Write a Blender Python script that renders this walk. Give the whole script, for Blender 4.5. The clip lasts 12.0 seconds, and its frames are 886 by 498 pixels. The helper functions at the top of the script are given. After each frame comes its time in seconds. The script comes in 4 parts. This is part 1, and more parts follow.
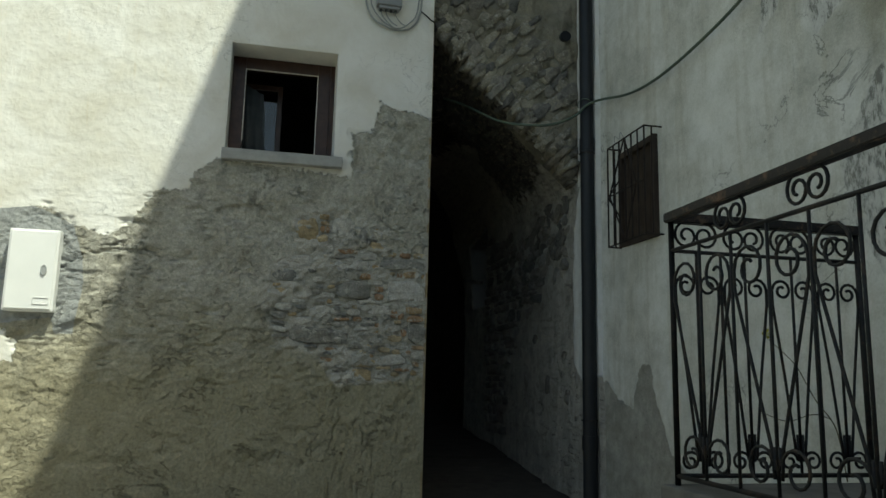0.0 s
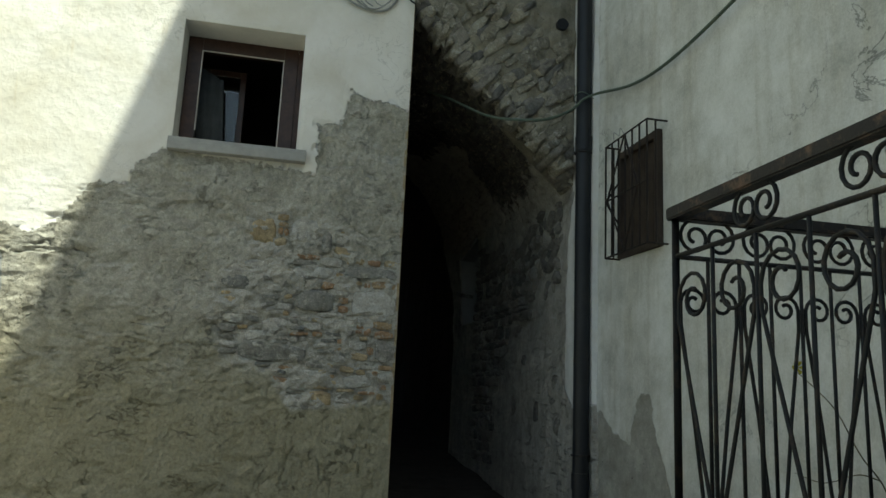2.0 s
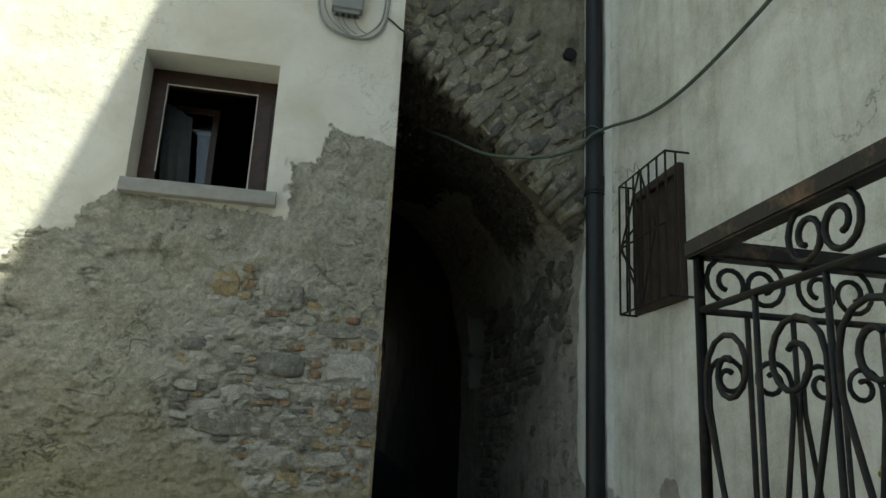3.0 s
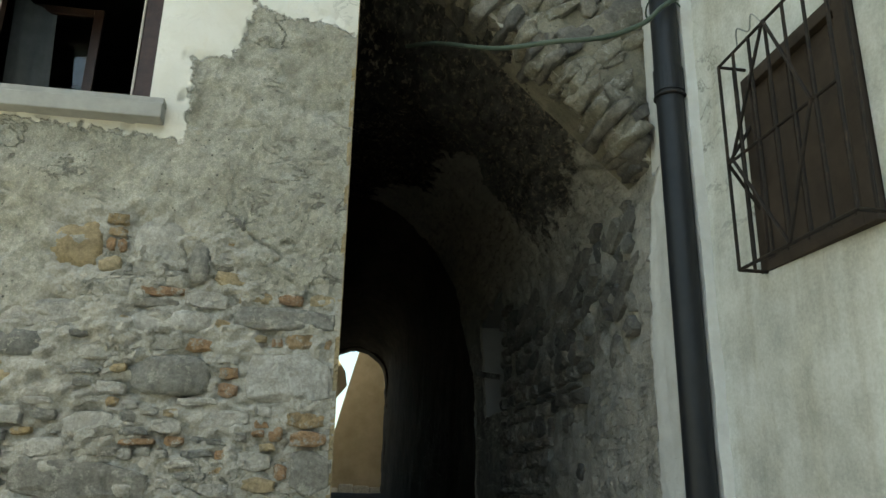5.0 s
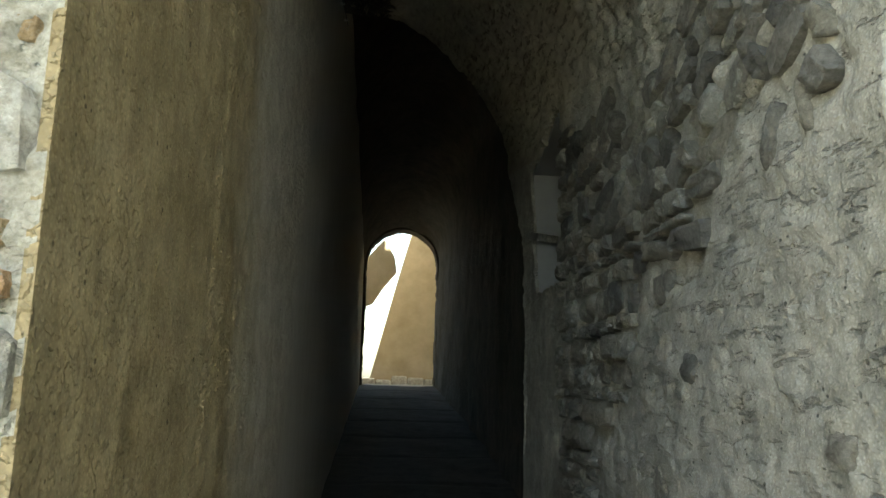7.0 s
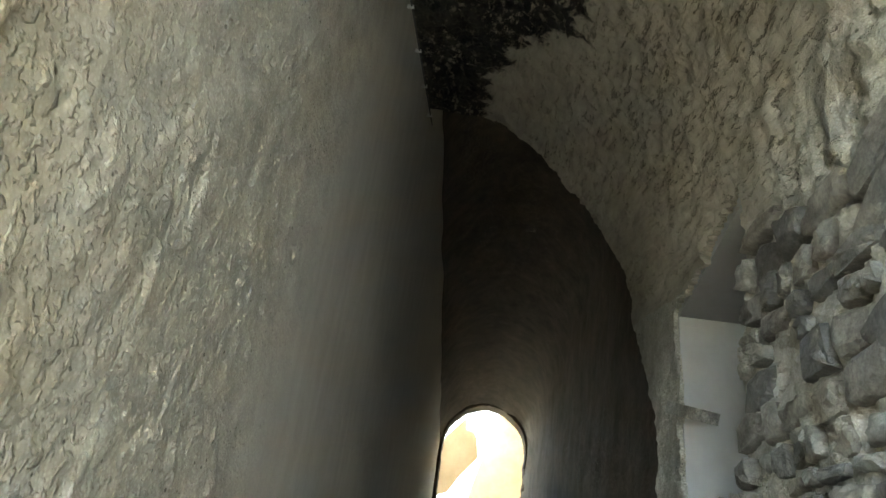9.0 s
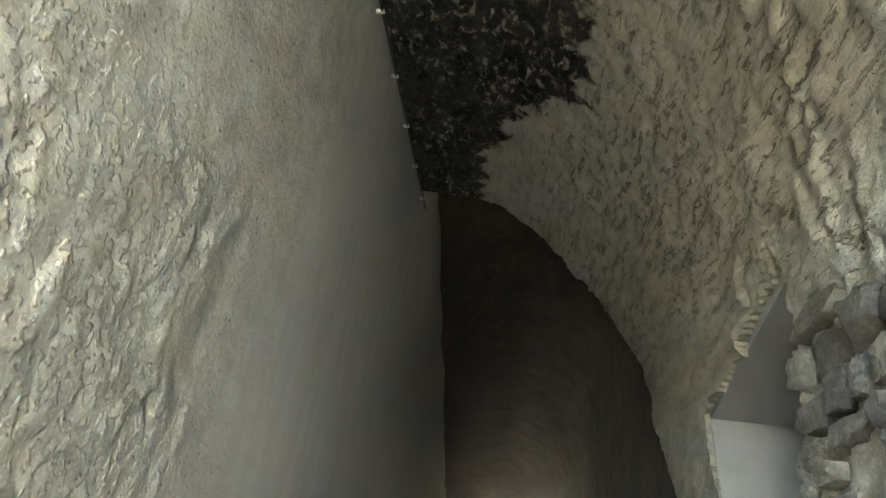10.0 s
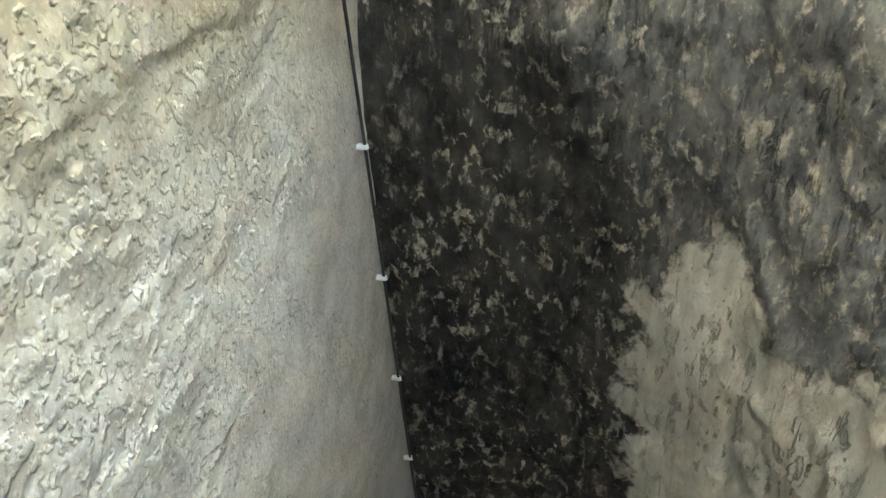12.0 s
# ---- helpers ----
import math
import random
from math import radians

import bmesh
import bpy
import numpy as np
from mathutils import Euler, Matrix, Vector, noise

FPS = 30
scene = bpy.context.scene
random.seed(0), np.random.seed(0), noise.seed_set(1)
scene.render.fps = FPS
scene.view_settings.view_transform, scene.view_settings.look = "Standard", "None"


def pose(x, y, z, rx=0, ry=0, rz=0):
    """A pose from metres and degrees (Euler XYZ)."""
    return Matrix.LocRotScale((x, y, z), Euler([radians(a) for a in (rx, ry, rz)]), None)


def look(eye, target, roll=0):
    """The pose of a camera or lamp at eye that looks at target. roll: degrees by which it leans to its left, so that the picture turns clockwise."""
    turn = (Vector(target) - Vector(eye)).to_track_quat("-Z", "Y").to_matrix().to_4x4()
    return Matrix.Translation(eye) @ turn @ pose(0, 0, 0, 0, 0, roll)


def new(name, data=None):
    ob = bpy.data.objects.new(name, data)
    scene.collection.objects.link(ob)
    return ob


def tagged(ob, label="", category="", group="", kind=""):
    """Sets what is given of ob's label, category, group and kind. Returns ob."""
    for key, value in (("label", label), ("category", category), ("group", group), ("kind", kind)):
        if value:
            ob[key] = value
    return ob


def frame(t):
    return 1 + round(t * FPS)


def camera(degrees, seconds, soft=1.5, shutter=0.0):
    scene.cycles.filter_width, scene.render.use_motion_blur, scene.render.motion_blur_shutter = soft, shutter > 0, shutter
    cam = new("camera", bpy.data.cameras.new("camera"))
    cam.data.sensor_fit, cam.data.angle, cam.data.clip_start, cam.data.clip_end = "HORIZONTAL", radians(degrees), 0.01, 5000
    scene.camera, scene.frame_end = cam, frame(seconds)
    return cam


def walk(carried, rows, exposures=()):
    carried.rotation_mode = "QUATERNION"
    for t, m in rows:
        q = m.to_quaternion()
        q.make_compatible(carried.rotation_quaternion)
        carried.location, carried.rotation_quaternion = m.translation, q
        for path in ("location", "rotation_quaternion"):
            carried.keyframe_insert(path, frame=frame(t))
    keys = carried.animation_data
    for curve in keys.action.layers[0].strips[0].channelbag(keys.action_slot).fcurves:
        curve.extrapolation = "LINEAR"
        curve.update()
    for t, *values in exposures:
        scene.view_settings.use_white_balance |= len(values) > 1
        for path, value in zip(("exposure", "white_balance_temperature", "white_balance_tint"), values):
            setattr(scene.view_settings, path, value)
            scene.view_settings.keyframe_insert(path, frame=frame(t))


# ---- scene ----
cam = camera(60.0, 12.0)
PATH = [
    (0, (-1.208, -6.0, 1.459), (-0.781, -4.076, 1.8), 1.3),
    (0.5, (-1.179, -5.968, 1.46), (-0.729, -4.048, 1.795), 0.9),
    (1, (-1.105, -5.789, 1.472), (-0.656, -3.872, 1.821), 1.6),
    (1.5, (-0.999, -5.564, 1.519), (-0.555, -3.645, 1.869), 2.2),
    (2, (-0.835, -5.346, 1.545), (-0.425, -3.425, 1.922), 2.6),
    (2.5, (-0.632, -5.063, 1.621), (-0.273, -3.145, 2.061), 3.0),
    (4.5, (-0.162, -3.337, 1.744), (0.124, -1.476, 2.42), 2.1),
    (5, (-0.071, -2.848, 1.77), (0.23, -0.966, 2.378), 1.1),
    (5.5, (0.084, -2.373, 1.753), (0.382, -0.451, 2.219), 1.2),
    (6, (0.207, -1.921, 1.751), (0.453, 0.025, 2.143), 1.6),
    (6.5, (0.331, -1.459, 1.815), (0.543, 0.5, 2.156), 1.4),
    (7, (0.448, -0.997, 1.838), (0.587, 0.969, 2.18), 1.5),
    (7.5, (0.519, -0.562, 1.863), (0.551, 1.401, 2.245), 4.9),
    (7.7, (0.614, -0.297, 1.859), (0.604, 1.651, 2.314), 6.5),
    (9.3, (0.583, 0.882, 2.119), (0.419, 2.691, 2.954), 8.7),
    (9.5, (0.58, 0.979, 2.165), (0.417, 2.767, 3.045), 8.4),
    (10, (0.623, 1.147, 2.229), (0.429, 2.875, 3.218), 8.6),
    (10.5, (0.652, 1.19, 2.311), (0.364, 2.789, 3.477), 11.0),
    (11, (0.629, 1.156, 2.362), (0.297, 2.558, 3.749), 13.7),
    (11.5, (0.594, 1.148, 2.38), (0.255, 2.338, 3.952), 16.4),
    (12, (0.569, 1.127, 2.396), (0.233, 2.117, 4.1), 20.3),
]

walk(cam, [(t, look(eye, target, roll)) for t, eye, target, roll in PATH],
     exposures=[(0.0, 0.55, 6650, -8), (1.5, 0.75, 6700, -8), (2.5, 1.0, 6900, -8), (4.5, 1.5, 7250, -8), (5.0, 2.0, 7300, -8), (5.5, 2.5, 7500, -6), (6.5, 2.95, 7800, -5),
                (7.0, 3.6, 7850, -6), (7.5, 4.15, 7900, -6), (9.3, 6.2, 7600, 0), (9.5, 6.3, 7600, 0), (10.5, 6.95, 7100, 1), (12.0, 7.1, 6550, 2)])

# ---- light ----
SUN = Vector((-0.31, 0.45, -1.0)).normalized()
w = bpy.data.worlds.new("sky")
scene.world = w
w.use_nodes = True
sky = w.node_tree.nodes.new("ShaderNodeTexSky")
sky.sky_type, sky.sun_disc = "NISHITA", False
sky.sun_elevation, sky.sun_rotation = math.asin(-SUN.z), math.atan2(-SUN.x, -SUN.y)
sky.dust_density = 3.0
back = w.node_tree.nodes["Background"]
w.node_tree.links.new(sky.outputs[0], back.inputs[0])
back.inputs[1].default_value = 0.10
sun = new("sun", bpy.data.lights.new("sun", "SUN"))
sun.data.energy, sun.data.angle, sun.data.color = 4.0, radians(0.55), (1.0, 0.95, 0.87)
sun.matrix_world = look((3, -4, 12), Vector((3, -4, 12)) + SUN)


# ---- noise ----
LATTICE = np.random.RandomState(3).rand(256, 256)


def vnoise(x, y, seed=0):
    x, y = np.asarray(x, float) + 17.3 * seed, np.asarray(y, float) + 9.1 * seed
    i, j = np.floor(x).astype(int), np.floor(y).astype(int)
    f, g = x - i, y - j
    f, g = f * f * (3 - 2 * f), g * g * (3 - 2 * g)
    i, j, i1, j1 = i % 256, j % 256, (i + 1) % 256, (j + 1) % 256
    return (LATTICE[i, j] * (1 - f) * (1 - g) + LATTICE[i1, j] * f * (1 - g) + LATTICE[i, j1] * (1 - f) * g + LATTICE[i1, j1] * f * g) * 2 - 1


def fbm(x, y, scale, octaves=4, seed=0, rough=0.5):
    out, amp = 0.0, 1.0
    for n in range(octaves):
        out = out + amp * vnoise(np.asarray(x) * scale * 2 ** n, np.asarray(y) * scale * 2 ** n, seed + n)
        amp *= rough
    return out


def inside(x, y, corners):
    """Signed distance to a polygon, positive inside."""
    x, y = np.asarray(x, float), np.asarray(y, float)
    best, odd = np.full(x.shape, 1e9), np.zeros(x.shape, bool)
    for (ax, ay), (bx, by) in zip(corners, corners[1:] + corners[:1]):
        ex, ey = bx - ax, by - ay
        h = np.clip(((x - ax) * ex + (y - ay) * ey) / (ex * ex + ey * ey + 1e-12), 0, 1)
        best = np.minimum(best, np.hypot(x - ax - h * ex, y - ay - h * ey))
        if ay != by:
            odd ^= ((ay > y) != (by > y)) & (x < ax + (y - ay) * ex / ey)
    return np.where(odd, best, -best)


def ease(a, b, v):
    h = np.clip((v - a) / (b - a), 0, 1)
    return h * h * (3 - 2 * h)


# ---- materials ----
class Nodes:
    """A short way to write a node material."""

    def __init__(self, name, rough=0.9, metal=0.0):
        self.m = bpy.data.materials.new(name)
        self.m.use_nodes = True
        self.t = self.m.node_tree
        self.p = self.t.nodes["Principled BSDF"]
        self.p.inputs["Roughness"].default_value, self.p.inputs["Metallic"].default_value = rough, metal
        self.p.inputs["Specular IOR Level"].default_value = 0.3
        self.where = self.t.nodes.new("ShaderNodeTexCoord").outputs["Object"]

    def link(self, a, b):
        self.t.links.new(a, b)
        return self

    def noise(self, scale, detail=6, rough=0.6, stretch=None, warp=0.0, turn=0.0):
        n = self.t.nodes.new("ShaderNodeTexNoise")
        n.inputs["Scale"].default_value, n.inputs["Detail"].default_value, n.inputs["Roughness"].default_value = scale, detail, rough
        n.inputs["Distortion"].default_value = warp
        src = self.where
        if stretch:
            mp = self.t.nodes.new("ShaderNodeMapping")
            mp.inputs["Scale"].default_value = stretch
            mp.inputs["Rotation"].default_value = (0.0, 0.0, radians(turn))
            self.link(src, mp.inputs[0])
            src = mp.outputs[0]
        self.link(src, n.inputs["Vector"])
        return n.outputs["Fac"]

    def cells(self, scale, feature="DISTANCE_TO_EDGE"):
        n = self.t.nodes.new("ShaderNodeTexVoronoi")
        n.feature = feature
        n.inputs["Scale"].default_value = scale
        self.link(self.where, n.inputs["Vector"])
        return n.outputs["Distance"]

    def ramp(self, fac, *stops):
        n = self.t.nodes.new("ShaderNodeValToRGB")
        el = n.color_ramp.elements
        while len(el) < len(stops):
            el.new(0.5)
        for e, (at, c) in zip(el, stops):
            e.position, e.color = at, (*c, 1) if isinstance(c, tuple) else (c, c, c, 1)
        self.link(fac, n.inputs[0])
        return n.outputs[0]

    def mix(self, fac, a, b, mode="MIX"):
        n = self.t.nodes.new("ShaderNodeMix")
        n.data_type, n.blend_type = "RGBA", mode
        for at, v in ((0, fac), (6, a), (7, b)):
            if isinstance(v, (int, float)):
                n.inputs[at].default_value = v if at == 0 else (v, v, v, 1)
            elif isinstance(v, tuple):
                n.inputs[at].default_value = (*v, 1)
            else:
                self.link(v, n.inputs[at])
        return n.outputs[2]

    def math(self, op, a, b=0.0):
        n = self.t.nodes.new("ShaderNodeMath")
        n.operation = op
        for at, v in ((0, a), (1, b)):
            if isinstance(v, (int, float)):
                n.inputs[at].default_value = v
            else:
                self.link(v, n.inputs[at])
        return n.outputs[0]

    def attr(self, name):
        n = self.t.nodes.new("ShaderNodeAttribute")
        n.attribute_name = name
        return n.outputs["Fac"]

    def edge(self, name, wobble=0.03, scale=25.0, sharp=0.006):
        """1 where the signed distance stored under that name is positive, with a ragged border."""
        d = self.math("ADD", self.attr(name), self.math("MULTIPLY", self.math("SUBTRACT", self.noise(scale, 5), 0.5), wobble * 4))
        n = self.t.nodes.new("ShaderNodeMapRange")
        n.inputs["From Min"].default_value, n.inputs["From Max"].default_value = -sharp, sharp
        self.link(d, n.inputs[0])
        return n.outputs[0]

    def random(self):
        return self.t.nodes.new("ShaderNodeObjectInfo").outputs["Random"]

    def bump(self, height, strength, dist):
        n = self.t.nodes.new("ShaderNodeBump")
        n.inputs["Strength"].default_value, n.inputs["Distance"].default_value = strength, dist
        self.link(height, n.inputs["Height"])
        return n.outputs[0]

    def done(self, color, height=None, strength=0.6, dist=0.01, rough=None):
        if isinstance(color, tuple):
            self.p.inputs["Base Color"].default_value = (*color, 1)
        else:
            self.link(color, self.p.inputs["Base Color"])
        if height is not None:
            self.link(self.bump(height, strength, dist), self.p.inputs["Normal"])
        if rough is not None:
            self.link(rough, self.p.inputs["Roughness"])
        return self.m


def render_coat(n, light, dark, grit=70.0):
    """Colour and height of a gritty lime render: patches, sand grains, pits; small-scale shading is painted into grains
    and pits.
    """
    c = n.ramp(n.noise(3.5, 7, 0.62, warp=0.3), (0.30, dark), (0.70, light))
    blotch = n.ramp(n.noise(grit * 0.22, 6, 0.65), (0.38, 0.40), (0.62, 0.60))
    c = n.mix(0.7, c, blotch, "OVERLAY")
    grain = n.ramp(n.cells(grit * 2.4, "F1"), (0.10, 0.62), (0.55, 0.40))
    c = n.mix(0.6, c, grain, "OVERLAY")
    holes = n.math("ADD", n.cells(grit * 0.62, "F1"), n.math("MULTIPLY", n.noise(grit * 0.15, 3), 0.5))
    pits = n.ramp(holes, (0.30, 0.25), (0.36, 1.0))
    c = n.mix(0.8, c, pits, "MULTIPLY")
    h = n.math("ADD", n.math("MULTIPLY", n.noise(grit * 0.5, 8, 0.62), 0.7), n.math("MULTIPLY", pits, 0.22))
    h = n.math("SUBTRACT", h, n.math("MULTIPLY", n.cells(grit * 2.4, "F1"), 0.07))
    return c, h


def mat_facade():
    n = Nodes("painted_and_rendered_facade", 0.92)
    low, hl = render_coat(n, (0.42, 0.41, 0.36), (0.29, 0.275, 0.22), 60)
    damp = n.edge("damp", 0.25, 2.5, 0.35)
    low = n.mix(n.math("MULTIPLY", damp, 0.75), low, (0.27, 0.245, 0.155), "MIX")
    low = n.mix(0.5, low, n.ramp(n.noise(45, 5, 0.7), (0.3, 0.3), (0.65, 0.72)), "OVERLAY")
    # crack lines, darkened in colour for the shade inside them
    seam = n.ramp(n.noise(2.3, 7, 0.6, (1.0, 1.0, 1.5), 0.4), (0.490, 1.0), (0.4985, 0.0), (0.5015, 0.0), (0.510, 1.0))
    seam = n.mix(n.ramp(n.noise(1.3, 3), (0.50, 0.0), (0.56, 1.0)), 1.0, seam)
    fine = n.ramp(n.noise(6.0, 7, 0.62, (1.0, 1.0, 1.9), 0.4), (0.484, 1.0), (0.498, 0.0), (0.502, 0.0), (0.516, 1.0))
    fine = n.mix(n.ramp(n.noise(1.9, 3), (0.54, 0.0), (0.62, 1.0)), 1.0, fine)
    seam = n.mix(1.0, seam, fine, "MULTIPLY")
    low = n.mix(0.22, low, seam, "MULTIPLY")
    hl = n.math("ADD", hl, n.math("MULTIPLY", seam, 0.4))
    sand = n.ramp(n.noise(90, 4, 0.7), (0.3, (0.30, 0.285, 0.24)), (0.7, (0.50, 0.485, 0.435)))
    low = n.mix(n.edge("bare", 0.03, 14, 0.02), low, sand)
    white = n.ramp(n.noise(1.8, 6, 0.6, warp=0.6), (0.3, (0.60, 0.575, 0.50)), (0.62, (0.74, 0.73, 0.69)))
    runs = n.ramp(n.noise(2.2, 5, 0.65, (5.0, 5.0, 0.6)), (0.60, 0.0), (0.74, 1.0))
    white = n.mix(n.math("MULTIPLY", runs, 0.45), white, (0.56, 0.47, 0.31))
    cracks = n.ramp(n.noise(6, 4, 0.55, warp=1.2), (0.485, 1.0), (0.496, 0.55), (0.504, 0.55), (0.515, 1.0))
    white = n.mix(n.math("MULTIPLY", n.ramp(n.noise(0.9, 2), (0.52, 0.0), (0.62, 1.0)), 0.5), white, cracks, "MULTIPLY")
    paint = n.edge("paint", 0.028, 22, 0.006)
    cement = n.ramp(n.noise(18, 6, 0.7), (0.3, (0.24, 0.25, 0.25)), (0.7, (0.36, 0.37, 0.36)))
    low = n.mix(n.edge("cement", 0.008, 20, 0.004), low, cement)
    paint = n.math("MULTIPLY", paint, n.math("SUBTRACT", 1.0, n.edge("cement", 0.008, 20, 0.004)))
    col = n.mix(paint, low, white)
    h = n.mix(n.math("MULTIPLY", paint, 0.97), hl, n.math("MULTIPLY", n.noise(9, 6, 0.6), 0.6))
    return n.done(col, h, 1.0, 0.023)


def mat_alley(name, light, dark, smooth="", soot_shade="", band="", deep=0.022):
    n = Nodes(name, 0.93)
    c, h = render_coat(n, light, dark, 48)
    streak = n.ramp(n.noise(3.0, 6, 0.65, (3.0, 3.0, 0.35)), (0.35, 0.62), (0.62, 1.0))
    c = n.mix(0.6, c, streak, "MULTIPLY")
    if smooth:
        pale, hp = render_coat(n, (0.60, 0.565, 0.495), (0.48, 0.44, 0.37), 46)
        pale = n.mix(0.25, pale, streak, "MULTIPLY")
        c = n.mix(n.edge("pale", 0.20, 2.2, 0.35), c, pale)
        k = n.edge(smooth, 0.04, 3, 0.25)
        fine = n.ramp(n.noise(5, 6, 0.6, (2.0, 2.0, 0.4)), (0.3, (0.48, 0.455, 0.415)), (0.7, (0.57, 0.545, 0.505)))
        c, h = n.mix(n.math("MULTIPLY", k, 0.85), c, fine), n.mix(n.math("MULTIPLY", k, 0.9), h, n.noise(6, 4))
        grit = n.ramp(n.noise(52, 2, 0.5), (0.50, 0.0), (0.62, 1.0))
        h = n.math("ADD", n.math("MULTIPLY", h, 0.6), n.math("MULTIPLY", n.math("MULTIPLY", grit, n.math("SUBTRACT", 1.0, k)), 0.26))
    if soot_shade:
        trowel = n.noise(15, 8, 0.66, (1.0, 0.22, 1.0), 0.3, 24.0)
        tan = n.ramp(trowel, (0.30, (0.28, 0.255, 0.205)), (0.46, (0.37, 0.335, 0.275)), (0.68, (0.48, 0.44, 0.36)))
        k = n.edge("vaulted", 0.10, 3, 0.12)
        gouge = n.ramp(n.noise(30, 5, 0.68, (1.0, 0.20, 1.0), 0.35, 24.0), (0.38, 0.0), (0.43, 1.0))
        gouge = n.mix(n.ramp(n.noise(2.6, 3), (0.34, 0.0), (0.48, 1.0)), 1.0, gouge)
        # gouges darkened in colour like the shade in their hollows
        tan = n.mix(0.18, tan, gouge, "MULTIPLY")
        c, h = n.mix(k, c, tan), n.mix(n.math("MULTIPLY", k, 0.6), h, trowel)
        h = n.math("ADD", h, n.math("MULTIPLY", gouge, 0.6))
        # Sooty black; near the mouth it also paints the underside's shade
        k = n.edge(soot_shade, 0.10, 8, 0.02)
        base = n.ramp(n.noise(9, 8, 0.72, (1.0, 0.5, 1.0)), (0.38, (0.009, 0.008, 0.007)), (0.64, (0.060, 0.052, 0.041)))
        fleck = n.ramp(n.noise(30, 6, 0.68, (1.0, 0.5, 1.0), 0.25), (0.53, 0.0), (0.62, 1.0))
        worn = n.ramp(n.noise(4.5, 5, 0.65, (1.0, 0.6, 1.0)), (0.38, 0.15), (0.60, 1.0))
        bare = n.ramp(n.noise(50, 4, 0.7), (0.35, (0.20, 0.17, 0.13)), (0.65, (0.40, 0.35, 0.275)))
        black = n.mix(n.math("MULTIPLY", fleck, worn), base, bare)
        dusty = n.ramp(n.noise(14, 8, 0.72, (1.0, 0.5, 1.0)), (0.36, (0.055, 0.054, 0.050)), (0.62, (0.16, 0.152, 0.135)))
        ash = n.mix(n.math("MULTIPLY", fleck, 0.9), dusty, bare)
        black = n.mix(n.edge("ashen", 0.18, 4, 0.12), black, ash)
        c = n.mix(k, c, black)
    if band:
        k = n.edge(band, 0.012, 14, 0.01)
        wh = n.ramp(n.noise(8, 6, 0.65), (0.3, (0.58, 0.57, 0.53)), (0.7, (0.72, 0.72, 0.69)))
        c, h = n.mix(k, c, wh), n.mix(n.math("MULTIPLY", k, 0.97), h, n.math("MULTIPLY", n.noise(12, 5), 0.25))
    return n.done(c, h, 1.0, deep)


def mat_side():
    n = Nodes("weathered_white_plaster", 0.9)
    a = n.ramp(n.noise(1.4, 7, 0.62, warp=0.5), (0.30, (0.44, 0.44, 0.39)), (0.66, (0.66, 0.665, 0.625)))
    olive = n.ramp(n.noise(1.1, 5, 0.6, (1.0, 1.0, 0.45)), (0.42, 0.0), (0.62, 1.0))
    a = n.mix(n.math("MULTIPLY", olive, n.edge("mould", 0.25, 1.5, 0.4)), a, (0.25, 0.235, 0.16))
    runs = n.ramp(n.noise(2.0, 6, 0.65, (4.0, 4.0, 0.35)), (0.48, 0.0), (0.72, 1.0))
    a = n.mix(n.math("MULTIPLY", runs, 0.55), a, (0.36, 0.34, 0.26))
    crack = n.ramp(n.noise(2.6, 6, 0.6, warp=0.6), (0.488, 1.0), (0.497, 0.35), (0.503, 0.35), (0.512, 1.0))
    a = n.mix(n.ramp(n.noise(0.8, 3), (0.52, 0.0), (0.6, 0.8)), a, crack, "MULTIPLY")
    a = n.mix(0.5, a, n.ramp(n.noise(7, 7, 0.72), (0.35, 0.34), (0.65, 0.62)), "OVERLAY")
    grain = n.ramp(n.noise(80, 4, 0.7), (0.3, 0.32), (0.65, 0.66))
    a = n.mix(0.35, a, grain, "OVERLAY")
    bare, hb = render_coat(n, (0.38, 0.37, 0.33), (0.27, 0.26, 0.22), 55)
    k = n.edge("peel", 0.02, 14, 0.005)
    a = n.mix(k, a, bare)
    pale = n.ramp(n.noise(24, 6, 0.75, (1.0, 1.0, 0.4)), (0.40, (0.20, 0.20, 0.18)), (0.50, (0.50, 0.50, 0.47)), (0.7, (0.66, 0.66, 0.62)))
    a = n.mix(n.edge("flaked", 0.012, 12, 0.004), a, pale)
    h = n.mix(k, n.math("MULTIPLY", n.noise(40, 6, 0.7), 0.35), hb)
    return n.done(a, h, 0.8, 0.01)


def mat_stone(name, *cols, scale=6.0, tint=0.35, lime_on=0.36):
    n = Nodes(name, 0.85)
    n.where = n.t.nodes.new("ShaderNodeNewGeometry").outputs["Position"]
    scale *= 4.5
    spread = n.ramp(n.random(), *[(i / max(1, len(cols) - 1), c) for i, c in enumerate(cols)])
    c = n.mix(0.7, spread, n.ramp(n.noise(scale * 0.4, 7, 0.68, warp=0.7), (0.3, 0.25), (0.68, 0.78)), "OVERLAY")
    c = n.mix(tint, c, n.ramp(n.noise(scale * 2.2, 5, 0.75), (0.42, 0.3), (0.6, 0.75)), "OVERLAY")
    lime = n.ramp(n.noise(scale * 0.7, 7, 0.75), (1.0 - lime_on, 0.0), (1.07 - lime_on, 0.85))
    c = n.mix(lime, c, n.ramp(n.noise(scale * 3, 5, 0.8), (0.3, (0.33, 0.31, 0.26)), (0.65, (0.54, 0.52, 0.46))))
    return n.done(c, n.math("ADD", n.noise(scale, 7, 0.7), n.math("MULTIPLY", n.noise(scale * 5, 4, 0.7), 0.4)), 0.9, 0.03)


